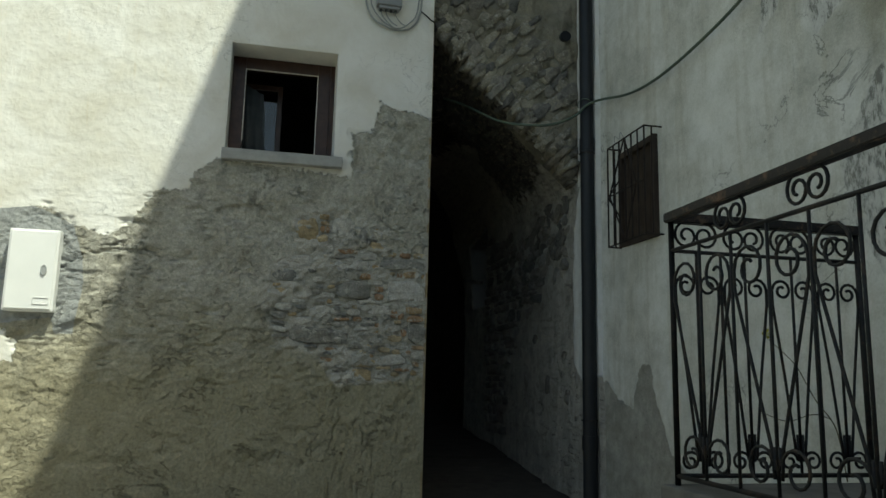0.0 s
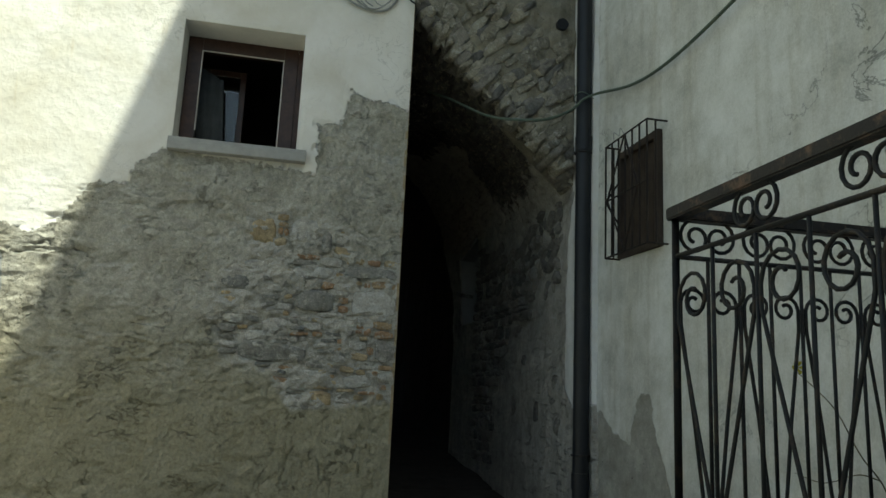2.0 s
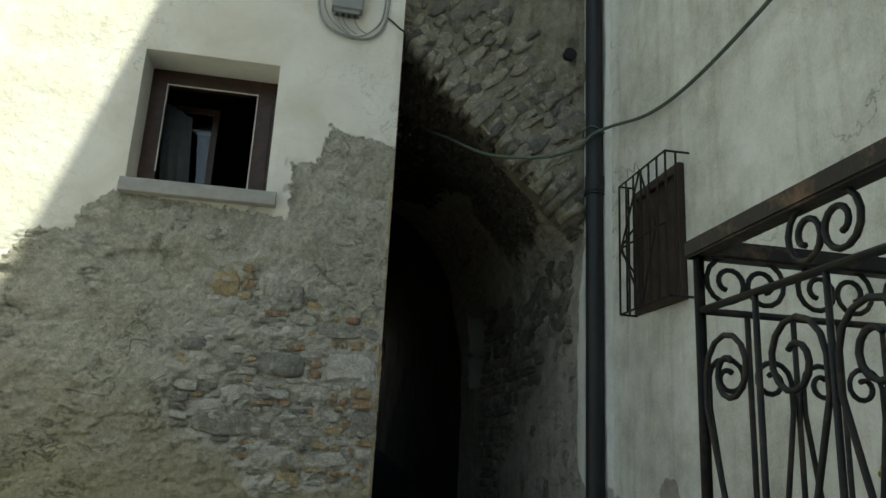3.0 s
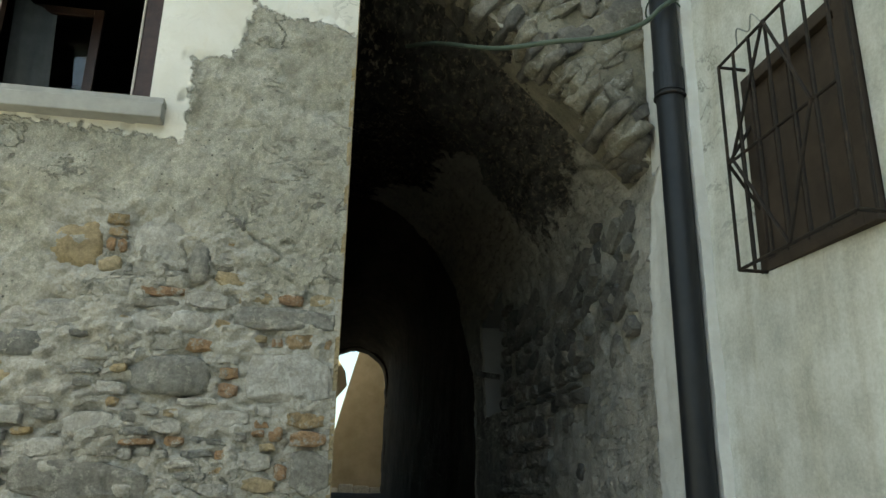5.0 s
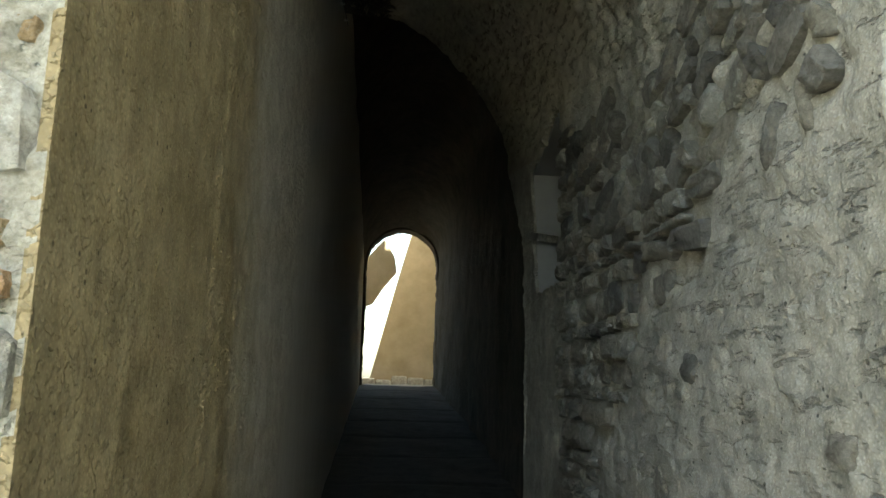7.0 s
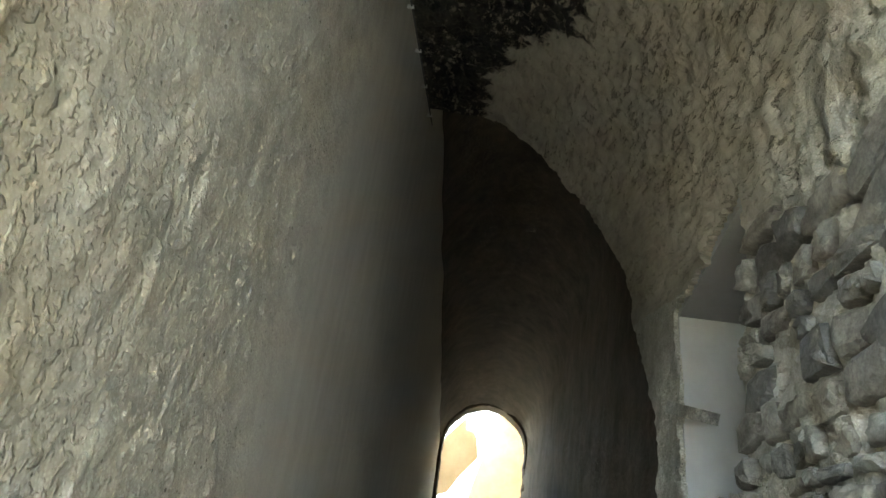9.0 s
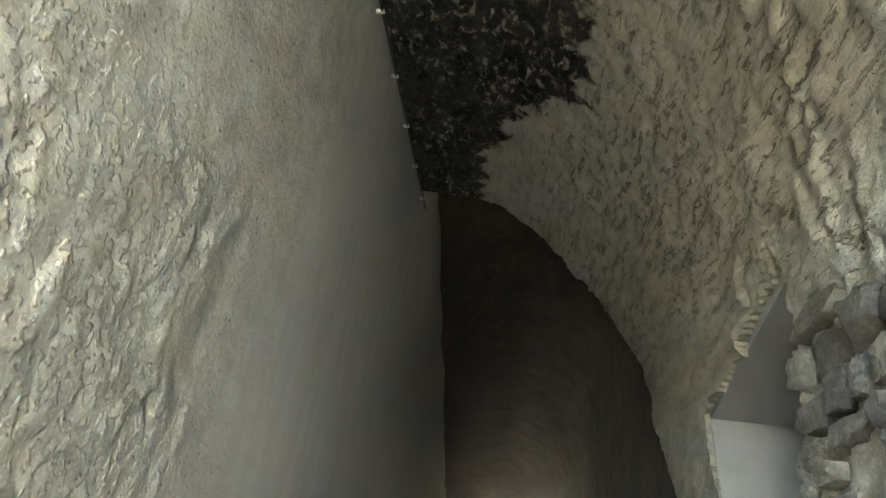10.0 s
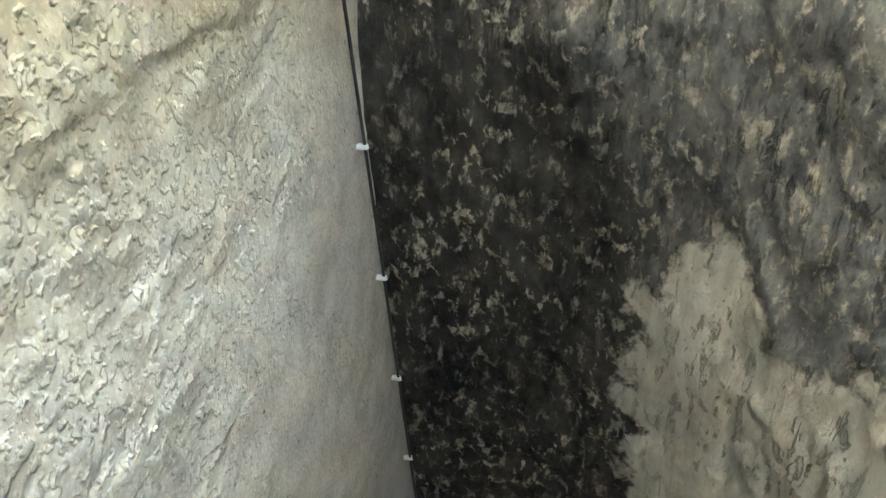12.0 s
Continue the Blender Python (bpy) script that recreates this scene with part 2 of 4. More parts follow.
def mat_iron(name, col, rust, rough=0.55):
    n = Nodes(name, rough, 0.35)
    c = n.mix(n.ramp(n.noise(18, 6, 0.7), (0.52, 0.0), (0.68, 1.0)), col, rust)
    return n.done(c, n.noise(90, 4), 0.4, 0.003)


def mat_plain(name, a, b, scale=12, rough=0.6, metal=0.0, bump=0.2):
    n = Nodes(name, rough, metal)
    return n.done(n.ramp(n.noise(scale, 6, 0.65), (0.3, a), (0.7, b)), n.noise(scale * 5, 4), bump, 0.003)


FACADE = mat_facade()
ALLEY_L = mat_alley("brown_gritty_render", (0.43, 0.355, 0.225), (0.30, 0.235, 0.13), smooth="smooth", deep=0.017)
ALLEY_R = mat_alley("grey_rubble_mortar", (0.57, 0.545, 0.48), (0.38, 0.36, 0.31), soot_shade="soot_shade", band="band", deep=0.032)
ARCHFACE = mat_alley("mossy_arch_mortar", (0.36, 0.335, 0.265), (0.20, 0.185, 0.14))
# near-black albedo puts the inner passage's shade into the plaster colour
DEEP_SHADE = mat_alley("brown_vault_plaster_darkened_as_shade", (0.10, 0.08, 0.06), (0.055, 0.045, 0.034))
SIDE = mat_side()
ROCK = mat_stone("grey_rubble_stone", (0.13, 0.125, 0.115), (0.20, 0.19, 0.17), (0.27, 0.25, 0.21))
PALE = mat_stone("pale_lime_stone", (0.46, 0.45, 0.41), (0.54, 0.53, 0.49), (0.42, 0.41, 0.36), scale=8, lime_on=0.5)
SLATE = mat_stone("dark_slate_stone", (0.20, 0.20, 0.185), (0.27, 0.265, 0.24), (0.24, 0.225, 0.19), lime_on=0.45)
BRICK = mat_stone("old_orange_brick", (0.38, 0.25, 0.145), (0.33, 0.215, 0.135), (0.40, 0.31, 0.18), scale=9, lime_on=0.48)
TAN = mat_stone("tan_stone", (0.38, 0.30, 0.18), (0.42, 0.35, 0.23), (0.33, 0.26, 0.16))
ARCHSTONE = mat_stone("tan_grey_arch_stone", (0.27, 0.25, 0.20), (0.33, 0.305, 0.24), (0.21, 0.195, 0.155), lime_on=0.46)
IRON = mat_iron("black_painted_iron", (0.018, 0.019, 0.020), (0.055, 0.040, 0.030))
RUST = mat_iron("rusty_iron_rail", (0.025, 0.024, 0.024), (0.13, 0.085, 0.06), 0.6)
GRILLE = mat_iron("rusted_window_bars", (0.025, 0.021, 0.018), (0.06, 0.042, 0.03), 0.7)
PIPE = mat_plain("dark_plastic_downpipe", (0.012, 0.0135, 0.016), (0.020, 0.022, 0.025), 5, 0.45)
GREEN = mat_plain("green_hose_sheath", (0.060, 0.085, 0.065), (0.10, 0.125, 0.095), 20, 0.5)
GREYCABLE = mat_plain("grey_cable_sheath", (0.24, 0.25, 0.24), (0.32, 0.33, 0.32), 20, 0.5)
BLACKCABLE = mat_plain("black_cable_sheath", (0.02, 0.02, 0.02), (0.04, 0.04, 0.04), 20, 0.5)
CLIP = mat_plain("white_plastic_clip", (0.72, 0.72, 0.70), (0.8, 0.8, 0.78), 20, 0.5)
WOOD = mat_plain("dark_varnished_wood", (0.030, 0.016, 0.012), (0.065, 0.034, 0.024), 14, 0.35)
OLDWOOD = mat_plain("dark_weathered_shutter_wood", (0.030, 0.022, 0.016), (0.060, 0.045, 0.034), 9, 0.8)
BEAD = mat_plain("pale_glazing_bead", (0.48, 0.44, 0.38), (0.6, 0.56, 0.5), 20, 0.5)
SILL = mat_plain("grey_stone_sill", (0.27, 0.27, 0.26), (0.38, 0.38, 0.36), 9, 0.75)
REVEAL = mat_plain("smooth_white_reveal", (0.60, 0.59, 0.55), (0.72, 0.71, 0.67), 5, 0.85)
METER = mat_plain("white_meter_enamel", (0.74, 0.745, 0.73), (0.80, 0.80, 0.785), 3, 0.4, bump=0.05)
LATCH = mat_plain("grey_plastic_latch", (0.30, 0.31, 0.31), (0.38, 0.39, 0.39), 10, 0.5)
GREYBOX = mat_plain("grey_junction_plastic", (0.20, 0.21, 0.22), (0.27, 0.28, 0.29), 8, 0.5)
COLUMN = mat_plain("smooth_grey_cement", (0.30, 0.30, 0.295), (0.38, 0.38, 0.375), 2.5, 0.7, bump=0.06)
def mat_paving():
    n = Nodes("street_concrete_darkened_as_passage_shade", 0.9)
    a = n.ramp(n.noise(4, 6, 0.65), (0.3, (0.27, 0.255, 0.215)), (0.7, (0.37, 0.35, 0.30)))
    # floor inside the passage: near black, standing in for the shade there
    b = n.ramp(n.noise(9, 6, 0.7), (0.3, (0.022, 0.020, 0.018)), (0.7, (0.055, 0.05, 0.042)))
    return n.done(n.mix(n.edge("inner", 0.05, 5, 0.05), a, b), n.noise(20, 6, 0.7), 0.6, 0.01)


PAVING = mat_paving()
SLAB = mat_plain("dark_stained_concrete", (0.09, 0.088, 0.08), (0.16, 0.155, 0.14), 5, 0.9, bump=0.6)
OCHRE = mat_plain("ochre_courtyard_plaster", (0.38, 0.315, 0.21), (0.54, 0.46, 0.33), 1.6, 0.9, bump=0.5)
TILE = mat_plain("terracotta_roof", (0.30, 0.17, 0.10), (0.40, 0.25, 0.16), 6, 0.9)
# room walls carry the darkness of the interior in their colour
DARKROOM = mat_plain("near_black_room_shade", (0.035, 0.035, 0.035), (0.05, 0.05, 0.05), 3, 0.9)
# pale cloth coloured dark to stand for the shade indoors
CURTAIN = mat_plain("curtain_cloth_darkened_as_shade", (0.05, 0.057, 0.06), (0.08, 0.087, 0.09), 10, 0.9)
LEAF = mat_plain("yellow_flower_petal", (0.55, 0.50, 0.06), (0.65, 0.6, 0.1), 20, 0.6)
TWIG = mat_plain("dry_creeper_stem", (0.10, 0.09, 0.06), (0.16, 0.14, 0.09), 30, 0.8)
GLASS = bpy.data.materials.new("window_glass")
GLASS.use_nodes = True
gp = GLASS.node_tree.nodes["Principled BSDF"]
gp.inputs["Roughness"].default_value, gp.inputs["Transmission Weight"].default_value, gp.inputs["IOR"].default_value = 0.02, 1.0, 1.45
gp.inputs["Base Color"].default_value = (0.75, 0.8, 0.8, 1)


# ---- building helpers ----
def smooth(me, on=True):
    me.polygons.foreach_set("use_smooth", [on] * len(me.polygons))
    return me


def sheet(name, us, vs, place, out, depth, material, disp=None, fields=None, hole=None, label="", cat="wall", back=True):
    """A thick slab whose front is a grid over us, vs; place(u, v) gives points, out(u, v) unit normals."""
    us, vs = np.asarray(us, float), np.asarray(vs, float)
    u, v = [a.ravel() for a in np.meshgrid(us, vs, indexing="ij")]
    p, o = place(u, v), out(u, v)
    front = p + o * (disp(u, v)[:, None] if disp else 0)
    nu, nv = len(us), len(vs)
    i, j = [a.ravel() for a in np.meshgrid(np.arange(nu - 1), np.arange(nv - 1), indexing="ij")]
    a = i * nv + j
    quads = np.stack([a, a + nv, a + nv + 1, a + 1], 1)
    if hole:
        keep = ~hole((us[i] + us[i + 1]) / 2, (vs[j] + vs[j + 1]) / 2)
        quads = quads[keep]
    # turn the faces outwards
    e1, e2 = front[quads[0][1]] - front[quads[0][0]], front[quads[0][3]] - front[quads[0][0]]
    if np.dot(np.cross(e1, e2), o[quads[0][0]]) < 0:
        quads = quads[:, ::-1]
    edges = {}
    for q in quads.tolist():
        for s, t in zip(q, q[1:] + q[:1]):
            if (t, s) in edges:
                del edges[(t, s)]
            else:
                edges[(s, t)] = 1
    rim = sorted({k for e in edges for k in e})
    edge_at = {k: len(front) + n for n, k in enumerate(rim)}
    behind = {k: len(front) + len(rim) + n for n, k in enumerate(rim)}
    verts = np.concatenate([front, front[rim], p[rim] - o[rim] * depth])
    faces = quads.tolist() + [[edge_at[t], edge_at[s], behind[s], behind[t]] for s, t in edges]
    corners = [0, (nu - 1) * nv, nu * nv - 1, nv - 1]
    if back and not hole and all(c in behind for c in corners):
        faces.append([behind[c] for c in corners])
    me = bpy.data.meshes.new(name)
    me.from_pydata(verts.tolist(), [], faces)
    for key, fn in (fields or {}).items():
        at = me.attributes.new(key, "FLOAT", "POINT")
        vals = np.zeros(len(verts), np.float32)
        vals[: len(front)] = fn(u, v)
        vals[len(front):] = np.tile(vals[rim], 2)
        at.data.foreach_set("value", vals)
    me.materials.append(material)
    me.polygons.foreach_set("use_smooth", [True] * len(quads) + [False] * (len(faces) - len(quads)))
    ob = tagged(new(name, me), label, cat, kind="structure")
    return ob


def put_bm(name, bm, material, parent=None, label="", soft=False):
    me = bpy.data.meshes.new(name)
    bmesh.ops.recalc_face_normals(bm, faces=bm.faces[:])
    bm.to_mesh(me)
    bm.free()
    me.materials.append(material)
    if soft:
        smooth(me)
    ob = new(name, me)
    if parent:
        ob.parent = parent
    if label:
        ob["label"] = label
    return ob


part = put_bm


def add_box(bm, x0, x1, y0, y1, z0, z1, bevel=0.0, turn=None):
    got = bmesh.ops.create_cube(bm, size=1, matrix=Matrix.LocRotScale(((x0 + x1) / 2, (y0 + y1) / 2, (z0 + z1) / 2), turn, (x1 - x0, y1 - y0, z1 - z0)))
    if bevel:
        edges = list({e for v in got["verts"] for e in v.link_edges})
        bmesh.ops.bevel(bm, geom=edges, offset=bevel, segments=2, affect="EDGES", profile=0.6)
    return bm


def boxed(x0, x1, y0, y1, z0, z1, bevel=0.0):
    return add_box(bmesh.new(), x0, x1, y0, y1, z0, z1, bevel)


def add_tube(bm, pts, r, sides=8, closed=False, taper=None):
    """A round bar along the points."""
    pts = [Vector(p) for p in pts]
    rings, up = [], None
    n = len(pts)
    for k, p in enumerate(pts):
        a, b = pts[max(k - 1, 0)], pts[min(k + 1, n - 1)]
        if closed:
            a, b = pts[(k - 1) % n], pts[(k + 1) % n]
        d = (b - a).normalized()
        up = (up - d * up.dot(d)).normalized() if up is not None and (up - d * up.dot(d)).length > 1e-4 else d.orthogonal().normalized()
        side = d.cross(up)
        rad = r if taper is None else r * (1 + (taper - 1) * k / max(1, n - 1))
        rings.append([bm.verts.new(p + rad * (math.cos(2 * math.pi * s / sides) * up + math.sin(2 * math.pi * s / sides) * side)) for s in range(sides)])
    for k in range(n if closed else n - 1):
        ra, rb = rings[k], rings[(k + 1) % n]
        for s in range(sides):
            bm.faces.new((ra[s], ra[(s + 1) % sides], rb[(s + 1) % sides], rb[s]))
    if not closed:
        bm.faces.new(rings[0][::-1])
        bm.faces.new(rings[-1])
    return bm


def tube(pts, r, sides=8, closed=False, taper=None):
    return add_tube(bmesh.new(), pts, r, sides, closed, taper)


def bend(pts, n=10):
    """A smooth line through the points."""
    pts = [Vector(p) for p in pts]
    out = []
    for k in range(len(pts) - 1):
        a, b, c, d = pts[max(k - 1, 0)], pts[k], pts[k + 1], pts[min(k + 2, len(pts) - 1)]
        for s in range(n):
            t = s / n
            out.append(0.5 * ((2 * b) + (c - a) * t + (2 * a - 5 * b + 4 * c - d) * t * t + (3 * b - a - 3 * c + d) * t ** 3))
    return out + [pts[-1]]


def thing(name, label, cat, at=(0, 0, 0), group=""):
    ob = new(name)
    ob.location = at
    return tagged(ob, label, cat, group)


def structure(name, bm, material, label="", cat="wall"):
    return tagged(put_bm(name, bm, material), label, cat, kind="structure")


def stone_mesh(seed, power, rough, cuts=0):
    """A broken, uneven stone about 1 m across in every direction."""
    bm = bmesh.new()
    bmesh.ops.create_cube(bm, size=2)
    bmesh.ops.subdivide_edges(bm, edges=bm.edges[:], cuts=5, use_grid_fill=True)
    off = Vector((seed * 7.7, seed * 3.1, seed * 5.3))
    pick = random.Random(seed)
    planes = [(Vector((pick.gauss(0, 1), pick.gauss(0, 0.5), pick.gauss(0, 1))).normalized(), pick.uniform(0.40, 0.52)) for _ in range(cuts)]
    for v in bm.verts:
        c = v.co
        size = (abs(c.x) ** power + abs(c.y) ** power + abs(c.z) ** power) ** (1 / power)
        d = c / size * 0.5
        for way, reach in planes:
            d = d - way * max(0.0, d.dot(way) - reach)
        d *= 1 + rough * noise.noise(d * 2.3 + off) + rough * 0.6 * noise.noise(d * 5.5 + off) + rough * 0.4 * noise.noise(d * 12 + off)
        v.co = d
    me = bpy.data.meshes.new("stone")
    bm.to_mesh(me)
    bm.free()
    me.materials.append(ROCK)
    return smooth(me)


def block_mesh(seed, corners=9, ragged=0.10):
    """A split block: uneven outline, rough flat face towards -y, chipped arris, about 1 m across."""
    pick = random.Random(seed)
    outline = []
    for k in range(corners):
        a = 2 * math.pi * (k + pick.uniform(-0.3, 0.3)) / corners
        c, d = math.cos(a), math.sin(a)
        r = 0.5 / max(abs(c), abs(d)) ** 0.88 * (1 - pick.uniform(0, 2 * ragged))
        outline.append((max(-0.5, min(0.5, r * c)), max(-0.5, min(0.5, r * d))))
    bm = bmesh.new()
    rings = []
    for depth, size in ((0.5, 0.96), (-0.25, 1.0), (-0.42, 0.93), (-0.48, 0.62)):
        rings.append([bm.verts.new((x * size + pick.uniform(-0.02, 0.02), depth + pick.uniform(-0.06, 0.06) * (depth < 0), z * size + pick.uniform(-0.02, 0.02))) for x, z in outline])
    for inner, outer in zip(rings, rings[1:]):
        for k in range(corners):
            bm.faces.new((inner[k], inner[(k + 1) % corners], outer[(k + 1) % corners], outer[k]))
    heart = bm.verts.new((pick.uniform(-0.1, 0.1), -0.5 + pick.uniform(-0.02, 0.06), pick.uniform(-0.1, 0.1)))
    for k in range(corners):
        bm.faces.new((rings[-1][k], rings[-1][(k + 1) % corners], heart))
    bm.faces.new(rings[0])
    bmesh.ops.recalc_face_normals(bm, faces=bm.faces[:])
    me = bpy.data.meshes.new("stone")
    bm.to_mesh(me)
    bm.free()
    me.materials.append(ROCK)
    return me


BLOCKY = [stone_mesh(k, 9.0, 0.13, 6) for k in range(10)]
SQUARE = [block_mesh(40 + k, 10, 0.05) for k in range(10)]
ANGULAR = [block_mesh(60 + k, 8 + k % 4) for k in range(14)]
SIDEWAYS = Euler((0, 0, -math.pi / 2)).to_matrix()
ROUND = [stone_mesh(20 + k, 3.0, 0.15, 3) for k in range(6)]


def lay(mesh, name, at, size, turn, material, parent):
    ob = new(name, mesh)
    ob.matrix_basis = Matrix.LocRotScale(at, turn, size)
    ob.parent = parent
    ob.material_slots[0].link = "OBJECT"
    ob.material_slots[0].material = material
    return ob


# ---- structure ----
def ground_z(y):
    y = np.asarray(y, float)
    return np.interp(y, [-60, -6, -0.5, 13, 60], [-0.1, 0.0, 0.40, 1.75, 1.80])


def steps(*spans):
    """Grid lines: (from, to, step) spans joined end to end."""
    out = []
    for a, b, s in spans:
        out += list(np.linspace(a, b, max(1, round(abs(b - a) / s)) + 1))[(1 if out else 0):]
    return np.array(out)


def flat(axis, value):
    def place(u, v):
        c = np.full_like(u, value)
        return np.stack([c, u, v] if axis == "x" else [u, c, v] if axis == "y" else [u, v, c], 1)
    return place


def facing(x, y, z):
    return lambda u, v: np.tile(np.array([x, y, z], float), (len(u), 1))


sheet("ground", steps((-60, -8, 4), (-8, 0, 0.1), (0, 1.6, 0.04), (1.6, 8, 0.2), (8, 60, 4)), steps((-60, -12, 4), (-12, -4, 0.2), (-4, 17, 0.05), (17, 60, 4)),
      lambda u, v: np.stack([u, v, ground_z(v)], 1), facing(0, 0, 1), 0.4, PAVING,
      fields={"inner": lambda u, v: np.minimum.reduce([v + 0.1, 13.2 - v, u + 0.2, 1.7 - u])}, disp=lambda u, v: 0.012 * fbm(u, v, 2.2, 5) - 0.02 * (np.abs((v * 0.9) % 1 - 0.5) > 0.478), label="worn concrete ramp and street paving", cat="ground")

PAINT = [(-3.7, 2.56), (-3.08, 2.54), (-2.945, 2.655), (-2.81, 2.643), (-2.70, 2.545), (-2.43, 2.478), (-2.28, 2.574), (-2.21, 2.687), (-2.10, 2.848), (-1.875, 2.866), (-1.844, 3.0), (-1.685, 3.13),
         (-0.72, 3.06), (-0.644, 3.056), (-0.646, 3.434), (-0.485, 3.45), (-0.425, 3.717), (-0.306, 3.66), (-0.14, 3.654), (0.1, 3.59), (0.1, 9), (-3.7, 9)]
PAINT_LOW = [(-3.7, 1.80), (-3.07, 1.78), (-2.96, 1.66), (-2.98, 1.53), (-3.7, 1.5)]
CEMENT = [(-3.2, 2.62), (-2.945, 2.66), (-2.79, 2.6), (-2.66, 2.53), (-2.58, 2.3), (-2.555, 2.11), (-2.6, 1.74), (-2.72, 1.735), (-2.75, 1.85), (-3.2, 1.78)]
BARE = [(-1.1, 2.78), (-0.85, 2.8), (-0.75, 2.76), (-0.55, 2.72), (-0.36, 2.7), (-0.36, 2.5), (0.05, 2.48), (0.1, 1.5), (-0.35, 1.45), (-0.7, 1.4), (-0.85, 1.65), (-1.15, 1.7), (-1.3, 2.05), (-1.22, 2.35), (-1.05, 2.45)]
WIN = (-1.64, -0.79, 3.20, 4.10)


def painted(x, z):
    return np.maximum(inside(x, z, PAINT), inside(x, z, PAINT_LOW))


def facade_relief(x, z):
    k = ease(-0.02, 0.02, painted(x, z) + 0.06 * fbm(x, z, 11, 3, 5))
    b = ease(-0.03, 0.04, inside(x, z, BARE) + 0.05 * fbm(x, z, 6, 3, 8))
    lump = 0.006 * fbm(x, z, 2.6, 3, 1) + 0.006 * fbm(x, z, 11, 4, 2) + 0.0045 * fbm(x, z, 38, 3, 3, 0.6)
    scar = -0.015 * ease(0.35, 0.6, fbm(x, z * 2.0, 2.3, 4, 11)) + 0.010 * ease(0.35, 0.42, fbm(x, z * 1.5, 2.0, 4, 14)) - 0.022 * ease(0.035, 0.0, np.abs(fbm(x, z * 1.4, 2.2, 4, 17))) * ease(-0.1, 0.2, vnoise(x * 1.1, z * 1.3, 18)) - 0.014 * ease(0.03, 0.0, np.abs(fbm(x, z * 1.9, 4.0, 3, 19))) * ease(0.0, 0.3, vnoise(x * 1.7, z * 1.7, 20))
    out = (lump + scar) * (1 - 0.88 * k) + 0.006 * k + (-0.008 + 0.018 * fbm(x, z * 1.6, 8, 4, 33, 0.65) + 0.006 * fbm(x, z, 45, 2, 35)) * b * (1 - k)
    fade = ease(0.0, -0.05, x) * ease(0.0, 0.04, np.maximum(np.maximum(WIN[0] - x, x - WIN[1]), np.maximum(WIN[2] - z, z - WIN[3])))
    return out * fade


wall_front = sheet("wall_front", steps((-3.7, WIN[0], 0.018), (WIN[0], WIN[1], 0.01), (WIN[1], 0, 0.008)), steps((-0.2, 0.8, 0.05), (0.8, 1.4, 0.016), (1.4, 2.85, 0.008), (2.85, WIN[2], 0.014), (WIN[2], WIN[3], 0.02), (WIN[3], 5.0, 0.025)),
                   flat("y", 0.0), facing(0, -1, 0), 0.35, FACADE, facade_relief,
                   {"paint": painted, "bare": lambda x, z: inside(x, z, BARE), "cement": lambda x, z: inside(x, z, CEMENT), "damp": lambda x, z: 1.75 - z},
                   hole=lambda x, z: (x > WIN[0]) & (x < WIN[1]) & (z > WIN[2]) & (z < WIN[3]), label="flaking white paint over rough rendered rubble wall")
more = {"paint": lambda x, z: x * 0 + 1, "bare": lambda x, z: x * 0 - 1, "cement": lambda x, z: x * 0 - 1, "damp": lambda x, z: x * 0 - 2}
sheet("wall_front_upper", steps((-9, 0, 0.3)), steps((5.0, 8.6, 0.3)), flat("y", 0.0), facing(0, -1, 0), 0.35, FACADE, None, more, label="white painted upper storey of the house")
sheet("wall_front_far", steps((-9, -3.7, 0.2)), steps((-0.2, 5.0, 0.2)), flat("y", 0.0), facing(0, -1, 0), 0.35, FACADE, None,
      {**more, "paint": lambda x, z: z - 2.5, "damp": lambda x, z: 1.7 - z}, label="white painted wall further along the house")

# left side of the passage
LANES = [(0, 1.3, 0.0125), (1.3, 3.2, 0.009), (3.2, 5.4, 0.03)]


def left_relief(y, z):
    k = ease(2.75, 3.1, y - 0.25 * (z - 3.0) + 0.12 * fbm(y, z, 1.3, 3, 4))
    pale = ease(0.7, 1.3, y)
    grit = fbm(y, z, 23, 2, 23, 0.6)
    lump = 0.003 * fbm(y, z, 1.8, 3, 21) + 0.0025 * fbm(y, z * 0.8, 9, 3, 22) + (0.0022 + 0.0034 * pale * ease(3.7, 3.0, z)) * np.maximum(grit, -0.2)
    coat = 0.007 * ease(-0.008, 0.008, y - 0.94 - 0.05 * fbm(z, z * 0, 1.6, 4, 25)) - 0.006 * ease(-0.006, 0.006, y - 1.42 - 0.05 * fbm(z, z * 0, 1.3, 4, 26))
    hole = -0.03 * ease(0.6, 1.0, 1 - np.hypot((y - 1.18) / 0.10, (z - 1.60) / 0.14) + 0.4 * fbm(y, z, 12, 3, 28))
    out = ((lump + coat) * (1 - 0.85 * k) + hole + 0.008 * k * vnoise(y * 0.9, z * 0.5, 31)) * ease(0.0, 0.05, y)
    return np.where(y < 0.38, np.maximum(out, 0.003), out)


wall_left = sheet("wall_passage_left", steps(*LANES), steps((0.2, 1.2, 0.06), (1.2, 2.0, 0.0125), (2.0, 3.8, 0.009), (3.8, 4.9, 0.02), (4.9, 7.2, 0.2)), flat("x", 0.0), facing(1, 0, 0), 0.014, ALLEY_L, left_relief,
                  {"smooth": lambda y, z: y - 2.9 - 0.25 * (z - 3), "pale": lambda y, z: y - 1.45}, label="brown gritty rendered side wall of the covered passage")

